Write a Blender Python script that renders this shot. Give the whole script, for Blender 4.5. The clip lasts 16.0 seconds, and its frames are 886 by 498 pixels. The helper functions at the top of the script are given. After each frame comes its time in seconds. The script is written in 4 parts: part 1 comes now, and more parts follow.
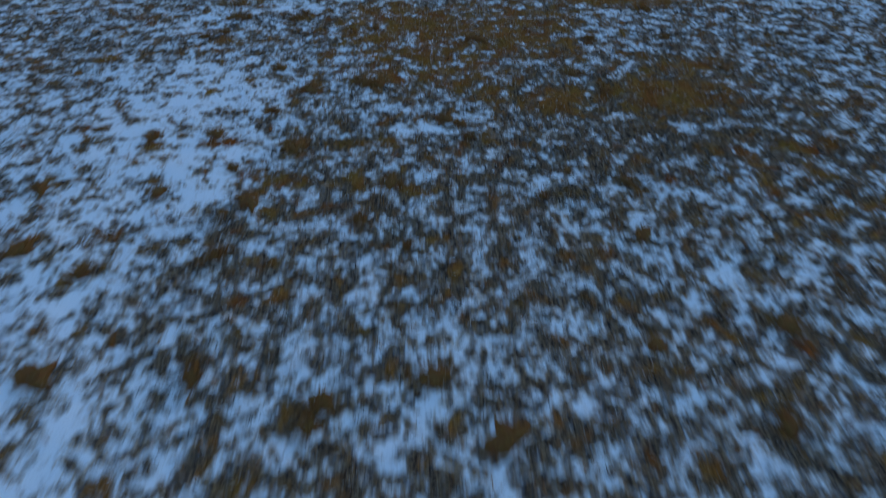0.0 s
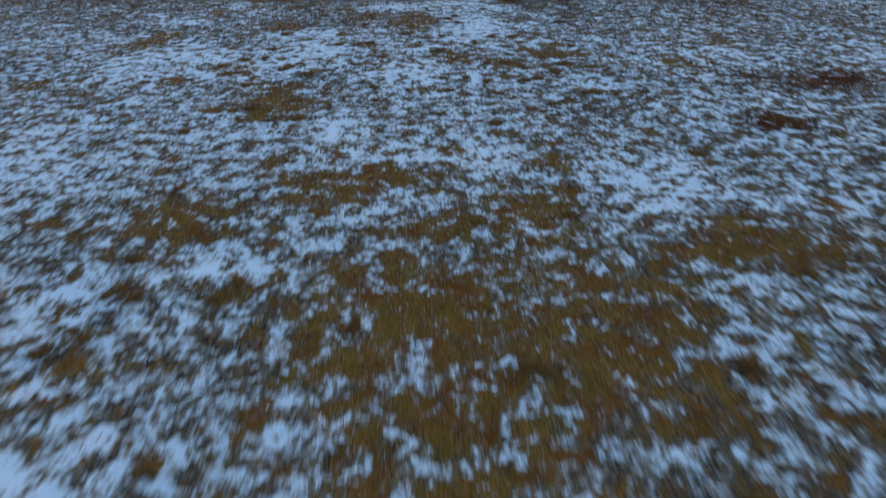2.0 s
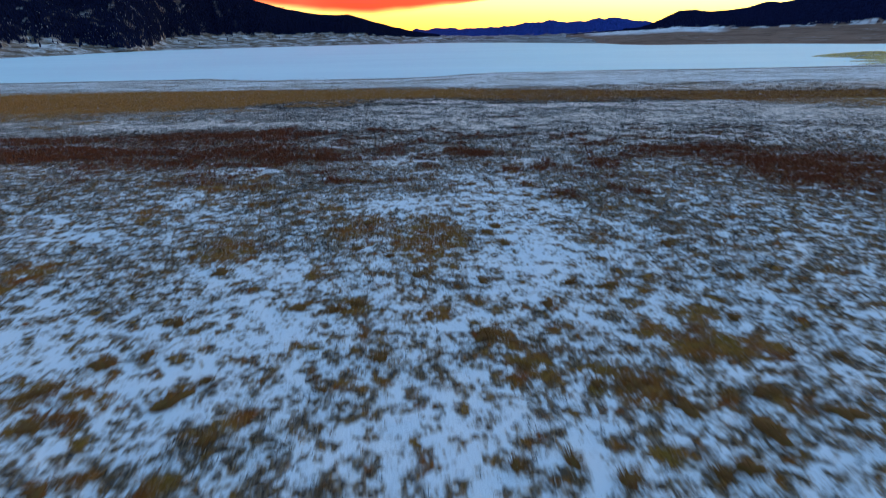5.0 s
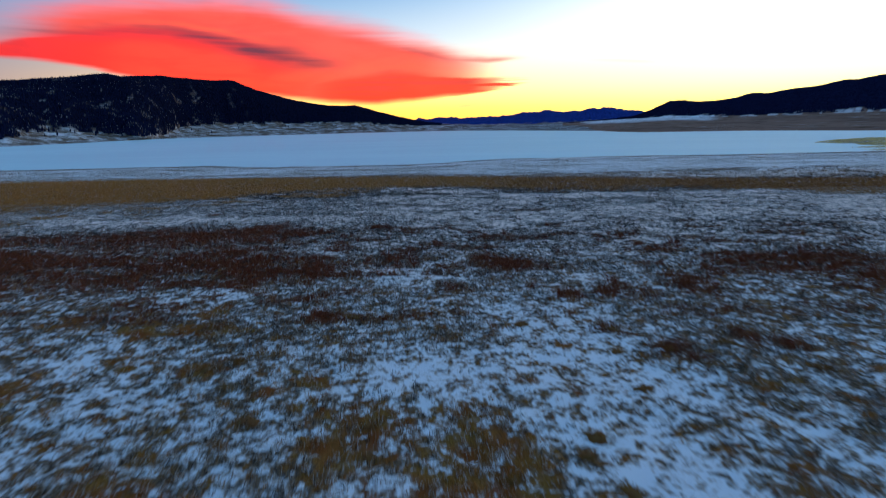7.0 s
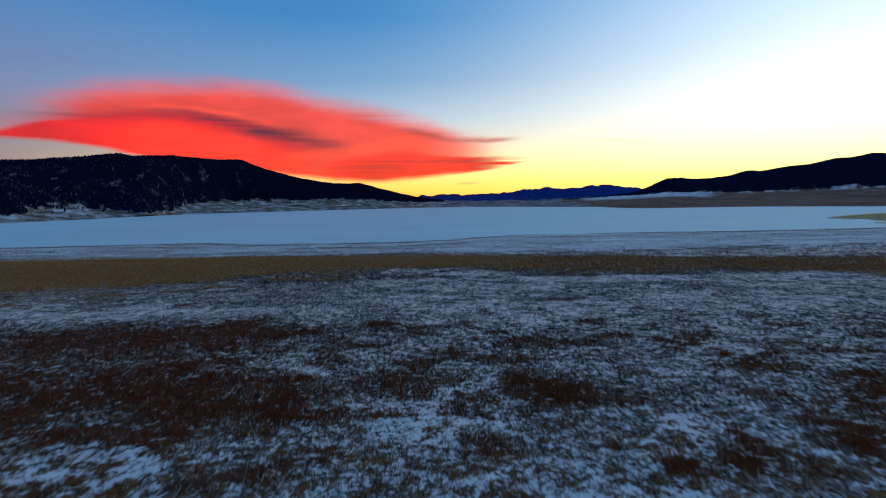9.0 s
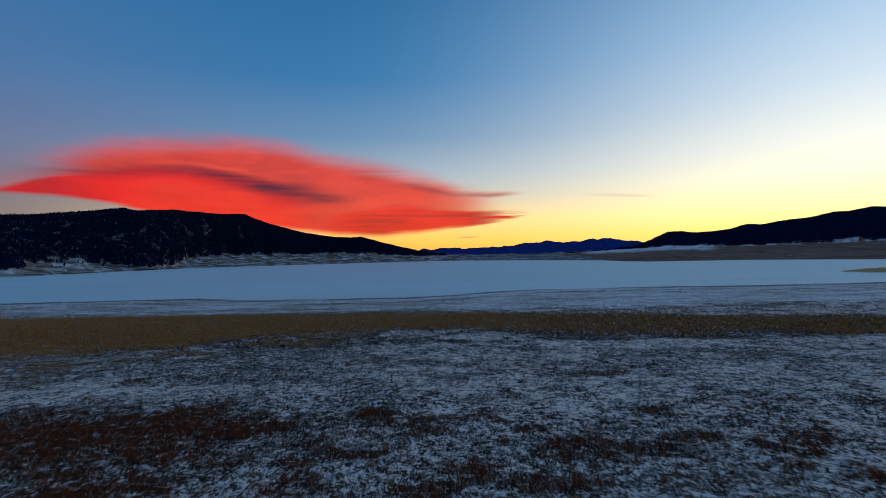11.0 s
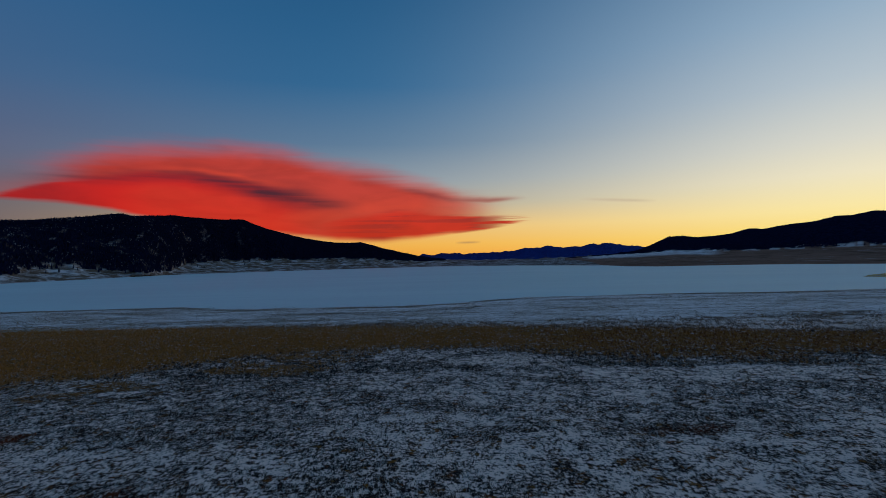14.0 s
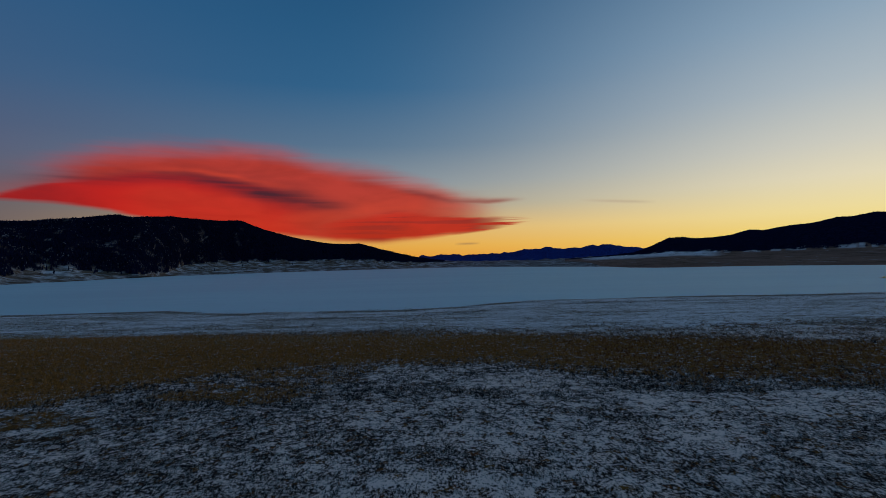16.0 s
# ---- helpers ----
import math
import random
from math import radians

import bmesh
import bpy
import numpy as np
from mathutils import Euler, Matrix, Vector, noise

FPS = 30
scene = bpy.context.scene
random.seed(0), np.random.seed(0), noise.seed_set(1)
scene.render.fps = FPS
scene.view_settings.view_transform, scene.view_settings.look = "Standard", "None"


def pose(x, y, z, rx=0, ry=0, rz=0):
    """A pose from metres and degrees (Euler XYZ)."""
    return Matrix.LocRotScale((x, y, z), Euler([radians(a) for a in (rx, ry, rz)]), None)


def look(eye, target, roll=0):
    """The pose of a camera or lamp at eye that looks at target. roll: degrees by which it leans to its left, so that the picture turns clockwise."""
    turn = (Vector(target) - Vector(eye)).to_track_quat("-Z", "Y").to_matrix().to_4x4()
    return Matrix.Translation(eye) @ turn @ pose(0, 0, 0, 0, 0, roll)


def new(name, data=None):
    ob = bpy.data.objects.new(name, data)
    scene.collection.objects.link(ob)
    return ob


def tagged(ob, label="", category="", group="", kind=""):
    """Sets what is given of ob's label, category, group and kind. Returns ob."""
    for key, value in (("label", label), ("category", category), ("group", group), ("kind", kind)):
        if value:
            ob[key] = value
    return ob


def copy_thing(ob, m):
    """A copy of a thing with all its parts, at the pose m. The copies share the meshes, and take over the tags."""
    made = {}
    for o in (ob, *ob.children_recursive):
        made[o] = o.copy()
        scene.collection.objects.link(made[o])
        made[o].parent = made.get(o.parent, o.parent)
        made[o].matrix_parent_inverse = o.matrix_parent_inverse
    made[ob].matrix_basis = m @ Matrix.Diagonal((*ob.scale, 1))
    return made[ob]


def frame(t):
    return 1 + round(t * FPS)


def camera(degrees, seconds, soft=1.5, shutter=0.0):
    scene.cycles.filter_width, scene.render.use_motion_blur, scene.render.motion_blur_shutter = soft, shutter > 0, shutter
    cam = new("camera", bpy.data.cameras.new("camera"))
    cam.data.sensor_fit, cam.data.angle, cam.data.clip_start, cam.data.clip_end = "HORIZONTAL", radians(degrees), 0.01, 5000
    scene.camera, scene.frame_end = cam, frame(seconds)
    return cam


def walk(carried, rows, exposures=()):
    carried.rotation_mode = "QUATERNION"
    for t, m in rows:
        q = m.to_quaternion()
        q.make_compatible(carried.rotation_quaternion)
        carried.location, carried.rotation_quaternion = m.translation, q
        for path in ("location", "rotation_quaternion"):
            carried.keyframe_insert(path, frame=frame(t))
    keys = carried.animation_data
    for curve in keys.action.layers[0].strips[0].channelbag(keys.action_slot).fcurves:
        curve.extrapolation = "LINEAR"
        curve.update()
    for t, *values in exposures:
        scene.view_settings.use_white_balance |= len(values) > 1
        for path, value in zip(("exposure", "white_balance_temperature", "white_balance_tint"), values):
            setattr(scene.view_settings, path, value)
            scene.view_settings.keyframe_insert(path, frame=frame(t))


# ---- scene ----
cam = camera(81.0, 16.0, soft=0.6, shutter=0.75)
LEVEL = pose(0, 0, 0, -0.27, 1.05, 0)
PATH = [
    (0, (-0.116, 0.845, 11.064), (0.234, 15.125, -2.936), 0.3),
    (0.5, (-0.204, 5.059, 11.061), (0.146, 19.859, -2.379), 0.3),
    (1, (-0.321, 9.254, 11.047), (0.009, 24.564, -1.823), 0.2),
    (1.5, (-0.476, 13.426, 11.029), (-0.146, 29.226, -1.221), 0.2),
    (2, (-0.664, 17.576, 11.025), (-0.334, 33.856, -0.585), 0.2),
    (2.5, (-0.903, 21.753, 11.066), (-0.583, 38.483, 0.106), 0.1),
    (3, (-1.136, 25.871, 11.128), (-0.836, 43.011, 0.828), 0.1),
    (3.5, (-1.421, 29.93, 11.161), (-1.121, 47.47, 1.551), 0.1),
    (4, (-1.744, 33.916, 11.16), (-1.454, 51.826, 2.26), -0.0),
    (4.5, (-2.038, 37.833, 11.131), (-1.768, 56.093, 2.981), 0.0),
    (5, (-2.305, 41.752, 11.096), (-2.065, 60.332, 3.686), -0.0),
    (7.5, (-4.67, 61.217, 10.759), (-4.51, 80.877, 7.099), -0.2),
    (8, (-4.977, 64.877, 10.74), (-4.857, 84.677, 7.89), -0.2),
    (8.5, (-5.261, 68.21, 10.719), (-5.141, 88.09, 8.509), -0.2),
    (9, (-5.499, 71.355, 10.709), (-5.379, 91.285, 9.079), -0.2),
    (9.5, (-5.73, 74.526, 10.711), (-5.64, 94.506, 9.751), -0.2),
    (10, (-5.963, 77.682, 10.711), (-5.873, 97.682, 10.421), -0.2),
    (12.5, (-7.165, 92.743, 10.533), (-7.095, 112.733, 11.163), -0.4),
    (13, (-7.34, 95.795, 10.505), (-7.27, 115.785, 11.135), -0.4),
    (13.5, (-7.552, 98.962, 10.504), (-7.472, 118.952, 11.154), -0.4),
    (14, (-7.766, 102.077, 10.483), (-7.676, 122.067, 11.123), -0.4),
    (14.5, (-7.983, 105.294, 10.472), (-7.893, 125.284, 11.112), -0.4),
    (15, (-8.199, 108.511, 10.454), (-8.109, 128.491, 11.114), -0.4),
    (15.5, (-8.459, 111.639, 10.427), (-8.329, 131.629, 11.097), -0.4),
    (16, (-8.737, 114.813, 10.429), (-8.607, 134.803, 11.119), -0.4),
]
EXPOSURES = [(0.0, 1.57, 6950, 12), (1.0, 1.78, 7900, 13), (2.0, 1.97, 8200, 14), (3.5, 2.04, 8100, 14), (5.0, 1.87, 7500, 13), (7.5, 1.22, 6650, 10),
             (9.0, 0.9, 6500, 10), (10.0, 0.7, 6550, 10), (12.5, 0.22, 6600, 10), (14.0, -0.04, 6800, 10), (16.0, -0.22, 6900, 10)]
walk(cam, [(t, LEVEL @ look(eye, target, roll)) for t, eye, target, roll in PATH], EXPOSURES)

# ---- light: twilight sky, the sun just under the horizon ahead on the right ----
SUN_AZ = 46.0


def ramp(nt, stops, fac, mode="LINEAR"):
    n = nt.nodes.new("ShaderNodeValToRGB")
    n.color_ramp.interpolation = mode
    e = n.color_ramp.elements
    while len(e) < len(stops):
        e.new(0.5)
    for el, (p, c) in zip(e, stops):
        el.position = p
        el.color = (*c, 1) if len(c) == 3 else c
    nt.links.new(fac, n.inputs[0])
    return n.outputs[0]


def maths(nt, op, a, b=None, c=None, clamp=False):
    n = nt.nodes.new("ShaderNodeMath")
    n.operation, n.use_clamp = op, clamp
    for i, v in enumerate((a, b, c)):
        if v is None:
            continue
        if isinstance(v, (int, float)):
            n.inputs[i].default_value = v
        else:
            nt.links.new(v, n.inputs[i])
    return n.outputs[0]


def remap(nt, v, a, b, c=0.0, d=1.0, smooth=True):
    n = nt.nodes.new("ShaderNodeMapRange")
    n.interpolation_type = "SMOOTHSTEP" if smooth else "LINEAR"
    for i, w in enumerate((v, a, b, c, d)):
        if isinstance(w, (int, float)):
            n.inputs[i].default_value = w
        else:
            nt.links.new(w, n.inputs[i])
    return n.outputs[0]


def mix(nt, fac, a, b, mode="MIX"):
    n = nt.nodes.new("ShaderNodeMix")
    n.data_type, n.blend_type = "RGBA", mode
    for sock, w in ((n.inputs[0], fac), (n.inputs[6], a), (n.inputs[7], b)):
        if isinstance(w, (int, float)):
            sock.default_value = w
        elif isinstance(w, tuple):
            sock.default_value = (*w, 1)
        else:
            nt.links.new(w, sock)
    return n.outputs[2]


def mixf(nt, fac, a, b):
    return maths(nt, "ADD", maths(nt, "MULTIPLY", a, maths(nt, "SUBTRACT", 1.0, fac)), maths(nt, "MULTIPLY", b, fac))


def noise_tex(nt, vec, scale, detail=3.0, rough=0.55, dist=0.0):
    n = nt.nodes.new("ShaderNodeTexNoise")
    n.inputs["Scale"].default_value = scale
    n.inputs["Detail"].default_value = detail
    n.inputs["Roughness"].default_value = rough
    n.inputs["Distortion"].default_value = dist
    if vec is not None:
        nt.links.new(vec, n.inputs["Vector"])
    return n.outputs[0]


def srgb(r, g, b):
    f = lambda v: v / 255 / 12.92 if v <= 10 else ((v / 255 + 0.055) / 1.055) ** 2.4
    return (f(r), f(g), f(b))


def make_world():
    w = bpy.data.worlds.new("twilight")
    scene.world = w
    w.use_nodes = True
    nt = w.node_tree
    nt.nodes.clear()
    tc = nt.nodes.new("ShaderNodeTexCoord")
    sep = nt.nodes.new("ShaderNodeSeparateXYZ")
    nt.links.new(tc.outputs["Generated"], sep.inputs[0])
    x, y, z = sep.outputs
    flat = maths(nt, "SQRT", maths(nt, "MAXIMUM", maths(nt, "SUBTRACT", 1.0, maths(nt, "MULTIPLY", z, z)), 0.0001))
    a = radians(SUN_AZ)
    toward = maths(nt, "DIVIDE", maths(nt, "ADD", maths(nt, "MULTIPLY", x, math.sin(a)), maths(nt, "MULTIPLY", y, math.cos(a))), flat)
    el = maths(nt, "DIVIDE", maths(nt, "ARCSINE", z), math.pi / 2)   # 0 at the horizon, 1 overhead
    d = 1 / 90
    away = ramp(nt, [(0, srgb(240, 150, 45)), (2 * d, srgb(243, 180, 80)), (4 * d, srgb(232, 190, 120)), (6.5 * d, srgb(172, 168, 155)),
                     (9 * d, srgb(138, 154, 168)), (13 * d, srgb(92, 126, 158)), (19 * d, srgb(46, 104, 150)), (30 * d, srgb(30, 86, 132)),
                     (45 * d, srgb(58, 92, 128)), (1, srgb(82, 104, 121))], el)
    bright = ramp(nt, [(0, srgb(255, 205, 95)), (2 * d, srgb(252, 226, 128)), (4 * d, srgb(252, 236, 170)), (7 * d, srgb(240, 233, 204)),
                       (10 * d, srgb(218, 220, 212)), (15 * d, srgb(182, 198, 211)), (21 * d, srgb(148, 176, 202)), (32 * d, srgb(76, 122, 164)),
                       (50 * d, srgb(70, 104, 138)), (1, srgb(82, 104, 121))], el)
    behind = ramp(nt, [(0, srgb(100, 91, 95)), (6 * d, srgb(102, 95, 106)), (11 * d, srgb(89, 99, 130)), (17 * d, srgb(66, 99, 140)), (25 * d, srgb(48, 94, 140)), (40 * d, srgb(54, 92, 128)),
                       (1, srgb(82, 104, 121))], el)
    col = mix(nt, maths(nt, "POWER", remap(nt, toward, 0.30, 1.0, smooth=False), 4.0), away, bright)
    col = mix(nt, remap(nt, toward, 0.72, -0.1), col, behind)
    bg = nt.nodes.new("ShaderNodeBackground")
    nt.links.new(col, bg.inputs[0])
    bg.inputs[1].default_value = 1.0
    out = nt.nodes.new("ShaderNodeOutputWorld")
    nt.links.new(bg.outputs[0], out.inputs[0])


make_world()
glow = bpy.data.lights.new("sun", "SUN")
glow.energy, glow.angle, glow.color = 0.06, radians(12), (1.0, 0.72, 0.42)
sun = new("sun", glow)
sun.matrix_world = look((400 * math.sin(radians(SUN_AZ)), 400 * math.cos(radians(SUN_AZ)), 22), (0, 0, 0))

# ---- materials ----


def material(name, rough=0.9, spec=0.2):
    m = bpy.data.materials.new(name)
    m.use_nodes = True
    nt = m.node_tree
    b = nt.nodes["Principled BSDF"]
    b.inputs["Roughness"].default_value = rough
    b.inputs["Specular IOR Level"].default_value = spec
    return m, nt, b


def coords(nt, stretch=(1, 1, 1)):
    g = nt.nodes.new("ShaderNodeNewGeometry")
    v = nt.nodes.new("ShaderNodeVectorMath")
    v.operation = "MULTIPLY"
    nt.links.new(g.outputs["Position"], v.inputs[0])
    v.inputs[1].default_value = stretch
    return v.outputs[0]


def attr(nt, name):
    n = nt.nodes.new("ShaderNodeAttribute")
    n.attribute_name = name
    return n.outputs["Fac"]


def bump(nt, b, height, strength=0.4, distance=0.05):
    n = nt.nodes.new("ShaderNodeBump")
    n.inputs["Strength"].default_value = strength
    n.inputs["Distance"].default_value = distance
    nt.links.new(height, n.inputs["Height"])
    nt.links.new(n.outputs[0], b.inputs["Normal"])


SNOW = (0.80, 0.82, 0.88)
BROWN = (0.30, 0.120, 0.022)
OCHRE = (0.51, 0.212, 0.042)
RED = (0.30, 0.056, 0.019)


def meadow_material():
    """Thin lumpy snow lying between hummocks of wet sward with shade painted in, and brown, rusty and mossy patches."""
    m, nt, b = material("snowy_meadow", 0.95, 0.04)
    p = coords(nt, (1, 1, 0.4))
    total = lambda *terms: terms[0] if len(terms) == 1 else maths(nt, "ADD", terms[0], total(*terms[1:]))
    times = lambda v, k: maths(nt, "MULTIPLY", v, k)
    swing = lambda v, k: times(maths(nt, "SUBTRACT", v, 0.5), k)
    # third mask: far meadow, where shade between tufts is painted into the colours
    cov, shore, far_shade, bald = attr(nt, "snow"), attr(nt, "shore"), attr(nt, "far_shade"), attr(nt, "bald")
    lump = noise_tex(nt, p, 1.25, 2, 0.5)
    fleck = noise_tex(nt, p, 4.3, 2, 0.55)
    tiny = noise_tex(nt, p, 11.0, 2, 0.6)
    blade = noise_tex(nt, p, 17.0, 3, 0.7)
    streak = noise_tex(nt, coords(nt, (0.030, 0.16, 1)), 1.0, 4, 0.6)
    speck = total(swing(lump, mixf(nt, far_shade, 1.3, 0.95)), swing(fleck, mixf(nt, far_shade, 1.05, 1.45)), swing(tiny, mixf(nt, far_shade, 0.5, 0.85)), times(total(swing(streak, 0.8), swing(noise_tex(nt, coords(nt, (0.3, 0.7, 1)), 1.0, 3, 0.6), 0.7)), shore))
    edge = maths(nt, "SUBTRACT", maths(nt, "SUBTRACT", cov, 0.46), speck)
    # sward under the snow: wet roots, gaps painted near-black for shade, with brown growth where the snow has gone
    hue = noise_tex(nt, p, 0.8, 2, 0.5)
    sward = mix(nt, remap(nt, total(times(blade, 0.5), times(tiny, 0.5)), 0.44, 0.58), (0.012, 0.009, 0.012), mix(nt, far_shade, (0.27, 0.168, 0.100), (0.085, 0.053, 0.043)))
    growth = ramp(nt, [(0.30, (0.29, 0.145, 0.028)), (0.45, (0.37, 0.162, 0.042)), (0.55, (0.34, 0.118, 0.032)), (0.70, (0.30, 0.062, 0.018))], hue)
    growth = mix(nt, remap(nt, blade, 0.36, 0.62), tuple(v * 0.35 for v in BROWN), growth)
    clump = noise_tex(nt, p, 1.25, 3, 0.6, 0.5)
    share = remap(nt, total(clump, times(bald, 0.24)), 0.57, 0.68)
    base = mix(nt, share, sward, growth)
    # ochre ground darker than its blades: shade between them is in the colour
    base = mix(nt, attr(nt, "ochre"), base, mix(nt, remap(nt, blade, 0.34, 0.66), tuple(v * 0.14 for v in OCHRE), tuple(v * 0.6 for v in OCHRE)))
    base = mix(nt, attr(nt, "shrub"), base, mix(nt, remap(nt, tiny, 0.34, 0.66), (0.040, 0.017, 0.011), (0.20, 0.050, 0.019)))
    base = mix(nt, times(shore, 0.7), base, (0.26, 0.19, 0.11))
    # frosted straw where the snow is thin, then whole snow in the hollows
    straw = mix(nt, remap(nt, tiny, 0.43, 0.57), (0.085, 0.055, 0.040), (0.62, 0.46, 0.35))
    # far straw darkened as well, for the same tuft shade
    straw = mix(nt, times(far_shade, 0.75), straw, (0.20, 0.135, 0.110))
    frosted = mix(nt, remap(nt, noise_tex(nt, p, 0.55, 3, 0.6), 0.36, 0.60, 0.1, 0.9), mix(nt, 0.35, base, SNOW), mix(nt, 0.12, straw, SNOW))
    col = mix(nt, remap(nt, edge, mixf(nt, far_shade, -0.17, -0.07), -0.02), base, mix(nt, times(bald, 0.7), frosted, growth))
    thin = noise_tex(nt, p, 6.0, 3, 0.65)
    # far snow tinted warm in its colour, to offset the blue sky light
    warm_snow = mix(nt, times(far_shade, maths(nt, "SUBTRACT", 1.0, times(shore, 0.75))), SNOW, (1.0, 0.80, 0.73))
    snow = mix(nt, times(remap(nt, thin, 0.46, 0.64, 0.0, 0.55), remap(nt, edge, 0.20, 0.02)), warm_snow, mix(nt, 0.5, straw, base))
    depth = remap(nt, edge, -0.03, 0.045)
    col = mix(nt, depth, col, snow)
    nt.links.new(col, b.inputs["Base Color"])
    bump(nt, b, total(times(depth, 0.6), times(blade, 0.5), times(tiny, 0.5)), 0.8, 0.09)
    return m


def lake_material():
    m, nt, b = material("snow_dusted_ice", 0.6, 0.12)
    p = coords(nt)
    n = noise_tex(nt, coords(nt, (0.004, 0.012, 1)), 1.0, 5, 0.6, 0.6)
    s = noise_tex(nt, p, 0.25, 4)
    col = mix(nt, remap(nt, n, 0.35, 0.68), (0.55, 0.75, 0.80), (0.62, 0.81, 0.85))
    col = mix(nt, remap(nt, s, 0.55, 0.75, 0.0, 0.25), col, (0.44, 0.60, 0.68))
    nt.links.new(col, b.inputs["Base Color"])
    nt.links.new(remap(nt, n, 0.3, 0.7, 0.5, 0.7), b.inputs["Roughness"])
    bump(nt, b, s, 0.08, 0.1)
    return m


def hill_material(name, forest, snowiness, ground_col):
    m, nt, b = material(name, 0.95, 0.0)
    p = coords(nt)
    streak = noise_tex(nt, coords(nt, (0.018, 0.018, 0.10)), 1.0, 6, 0.7, 0.6)
    patch = noise_tex(nt, p, 0.02, 5, 0.65)
    open_ = mix(nt, remap(nt, streak, 0.46 - snowiness, 0.68 - snowiness, 0.0, 0.8), ground_col, SNOW)
    band = noise_tex(nt, coords(nt, (0.003, 0.003, 0.16)), 1.0, 4, 0.6, 0.3)
    open_ = mix(nt, remap(nt, band, 0.46, 0.64, 0.0, 0.28), open_, (0.030, 0.019, 0.018))
    open_ = mix(nt, maths(nt, "MULTIPLY", attr(nt, "field"), 0.75), open_, SNOW)
    open_ = mix(nt, remap(nt, patch, 0.52, 0.66, 0.0, 0.8), open_, (0.08, 0.055, 0.035))
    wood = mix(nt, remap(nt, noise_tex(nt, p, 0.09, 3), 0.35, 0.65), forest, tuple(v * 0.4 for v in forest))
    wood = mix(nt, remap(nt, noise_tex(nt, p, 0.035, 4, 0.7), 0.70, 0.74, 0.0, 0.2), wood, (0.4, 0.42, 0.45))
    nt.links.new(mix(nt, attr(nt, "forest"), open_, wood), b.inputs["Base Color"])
    return m


def plain_material(name, a, c, scale, rough=0.85):
    m, nt, b = material(name, rough)
    p = coords(nt)
    info = nt.nodes.new("ShaderNodeNewGeometry")
    col = mix(nt, remap(nt, noise_tex(nt, p, scale, 3), 0.3, 0.7), a, c)
    col = mix(nt, remap(nt, info.outputs["Random Per Island"], 0.0, 1.0, 0.0, 0.5, False), col, tuple(v * 0.45 for v in a))
    nt.links.new(col, b.inputs["Base Color"])
    return m


# ---- numeric noise for the lie of the land ----


def lattice(ix, iy, seed):
    h = (ix.astype(np.int64) * 374761393 + iy.astype(np.int64) * 668265263 + seed * 2147483647) & 0xFFFFFFFF
    h = ((h ^ (h >> 13)) * 1274126177) & 0xFFFFFFFF
    return ((h ^ (h >> 16)) & 0xFFFF) / 65535.0


def vnoise(x, y, seed=0):
    ix, iy = np.floor(x), np.floor(y)
    fx, fy = x - ix, y - iy
    fx, fy = fx * fx * (3 - 2 * fx), fy * fy * (3 - 2 * fy)
    a, b = lattice(ix, iy, seed), lattice(ix + 1, iy, seed)
    c, d = lattice(ix, iy + 1, seed), lattice(ix + 1, iy + 1, seed)
    return (a * (1 - fx) + b * fx) * (1 - fy) + (c * (1 - fx) + d * fx) * fy


def fbm(x, y, octaves=4, seed=0):
    v, amp, tot = 0, 1.0, 0
    for i in range(octaves):
        v = v + amp * vnoise(x * 2 ** i + 17.3 * i, y * 2 ** i - 9.1 * i, seed + i)
        tot += amp
        amp *= 0.5
    return v / tot - 0.5


def step(a, b, x):
    t = np.clip((x - a) / (b - a), 0, 1)
    return t * t * (3 - 2 * t)


LAKE_Z = -6.4
SNOW_NEAR = [(-11, 21.4, 3.1, 2.7), (-8.5, 16.6, 2.5, 2.3), (-21.2, 37.3, 3, 4.3), (9, 37.3, 2.7, 3), (9.6, 28.9, 1.5, 2.3), (-0.2, 18.9, 2.9, 0.4),
    (2.2, 41, 1.4, 1.9), (3.6, 18.7, 0.6, 0.4), (4.1, 15.4, 1.1, 0.4), (-7.5, 31.8, 1.3, 0.9), (-9.6, 22.1, 1.3, 1.2), (-22.7, 57.9, 2.3, 5),
    (-11.6, 59, 3.5, 4.8), (-1.7, 54.2, 2.1, 2.5), (9.3, 28.8, 0.9, 2.1), (-8.4, 32, 1.6, 1.2), (-12.9, 30.2, 1.7, 2), (-21.1, 58.8, 3.2, 3.9),
    (-11.7, 56, 1.1, 2.9), (10.3, 51.5, 1.1, 1.7), (2, 40.9, 1.3, 2.4), (-6, 44, 1.3, 1.5), (-0.9, 40.9, 0.8, 0.8), (12.7, 44.2, 0.5, 0.5)]
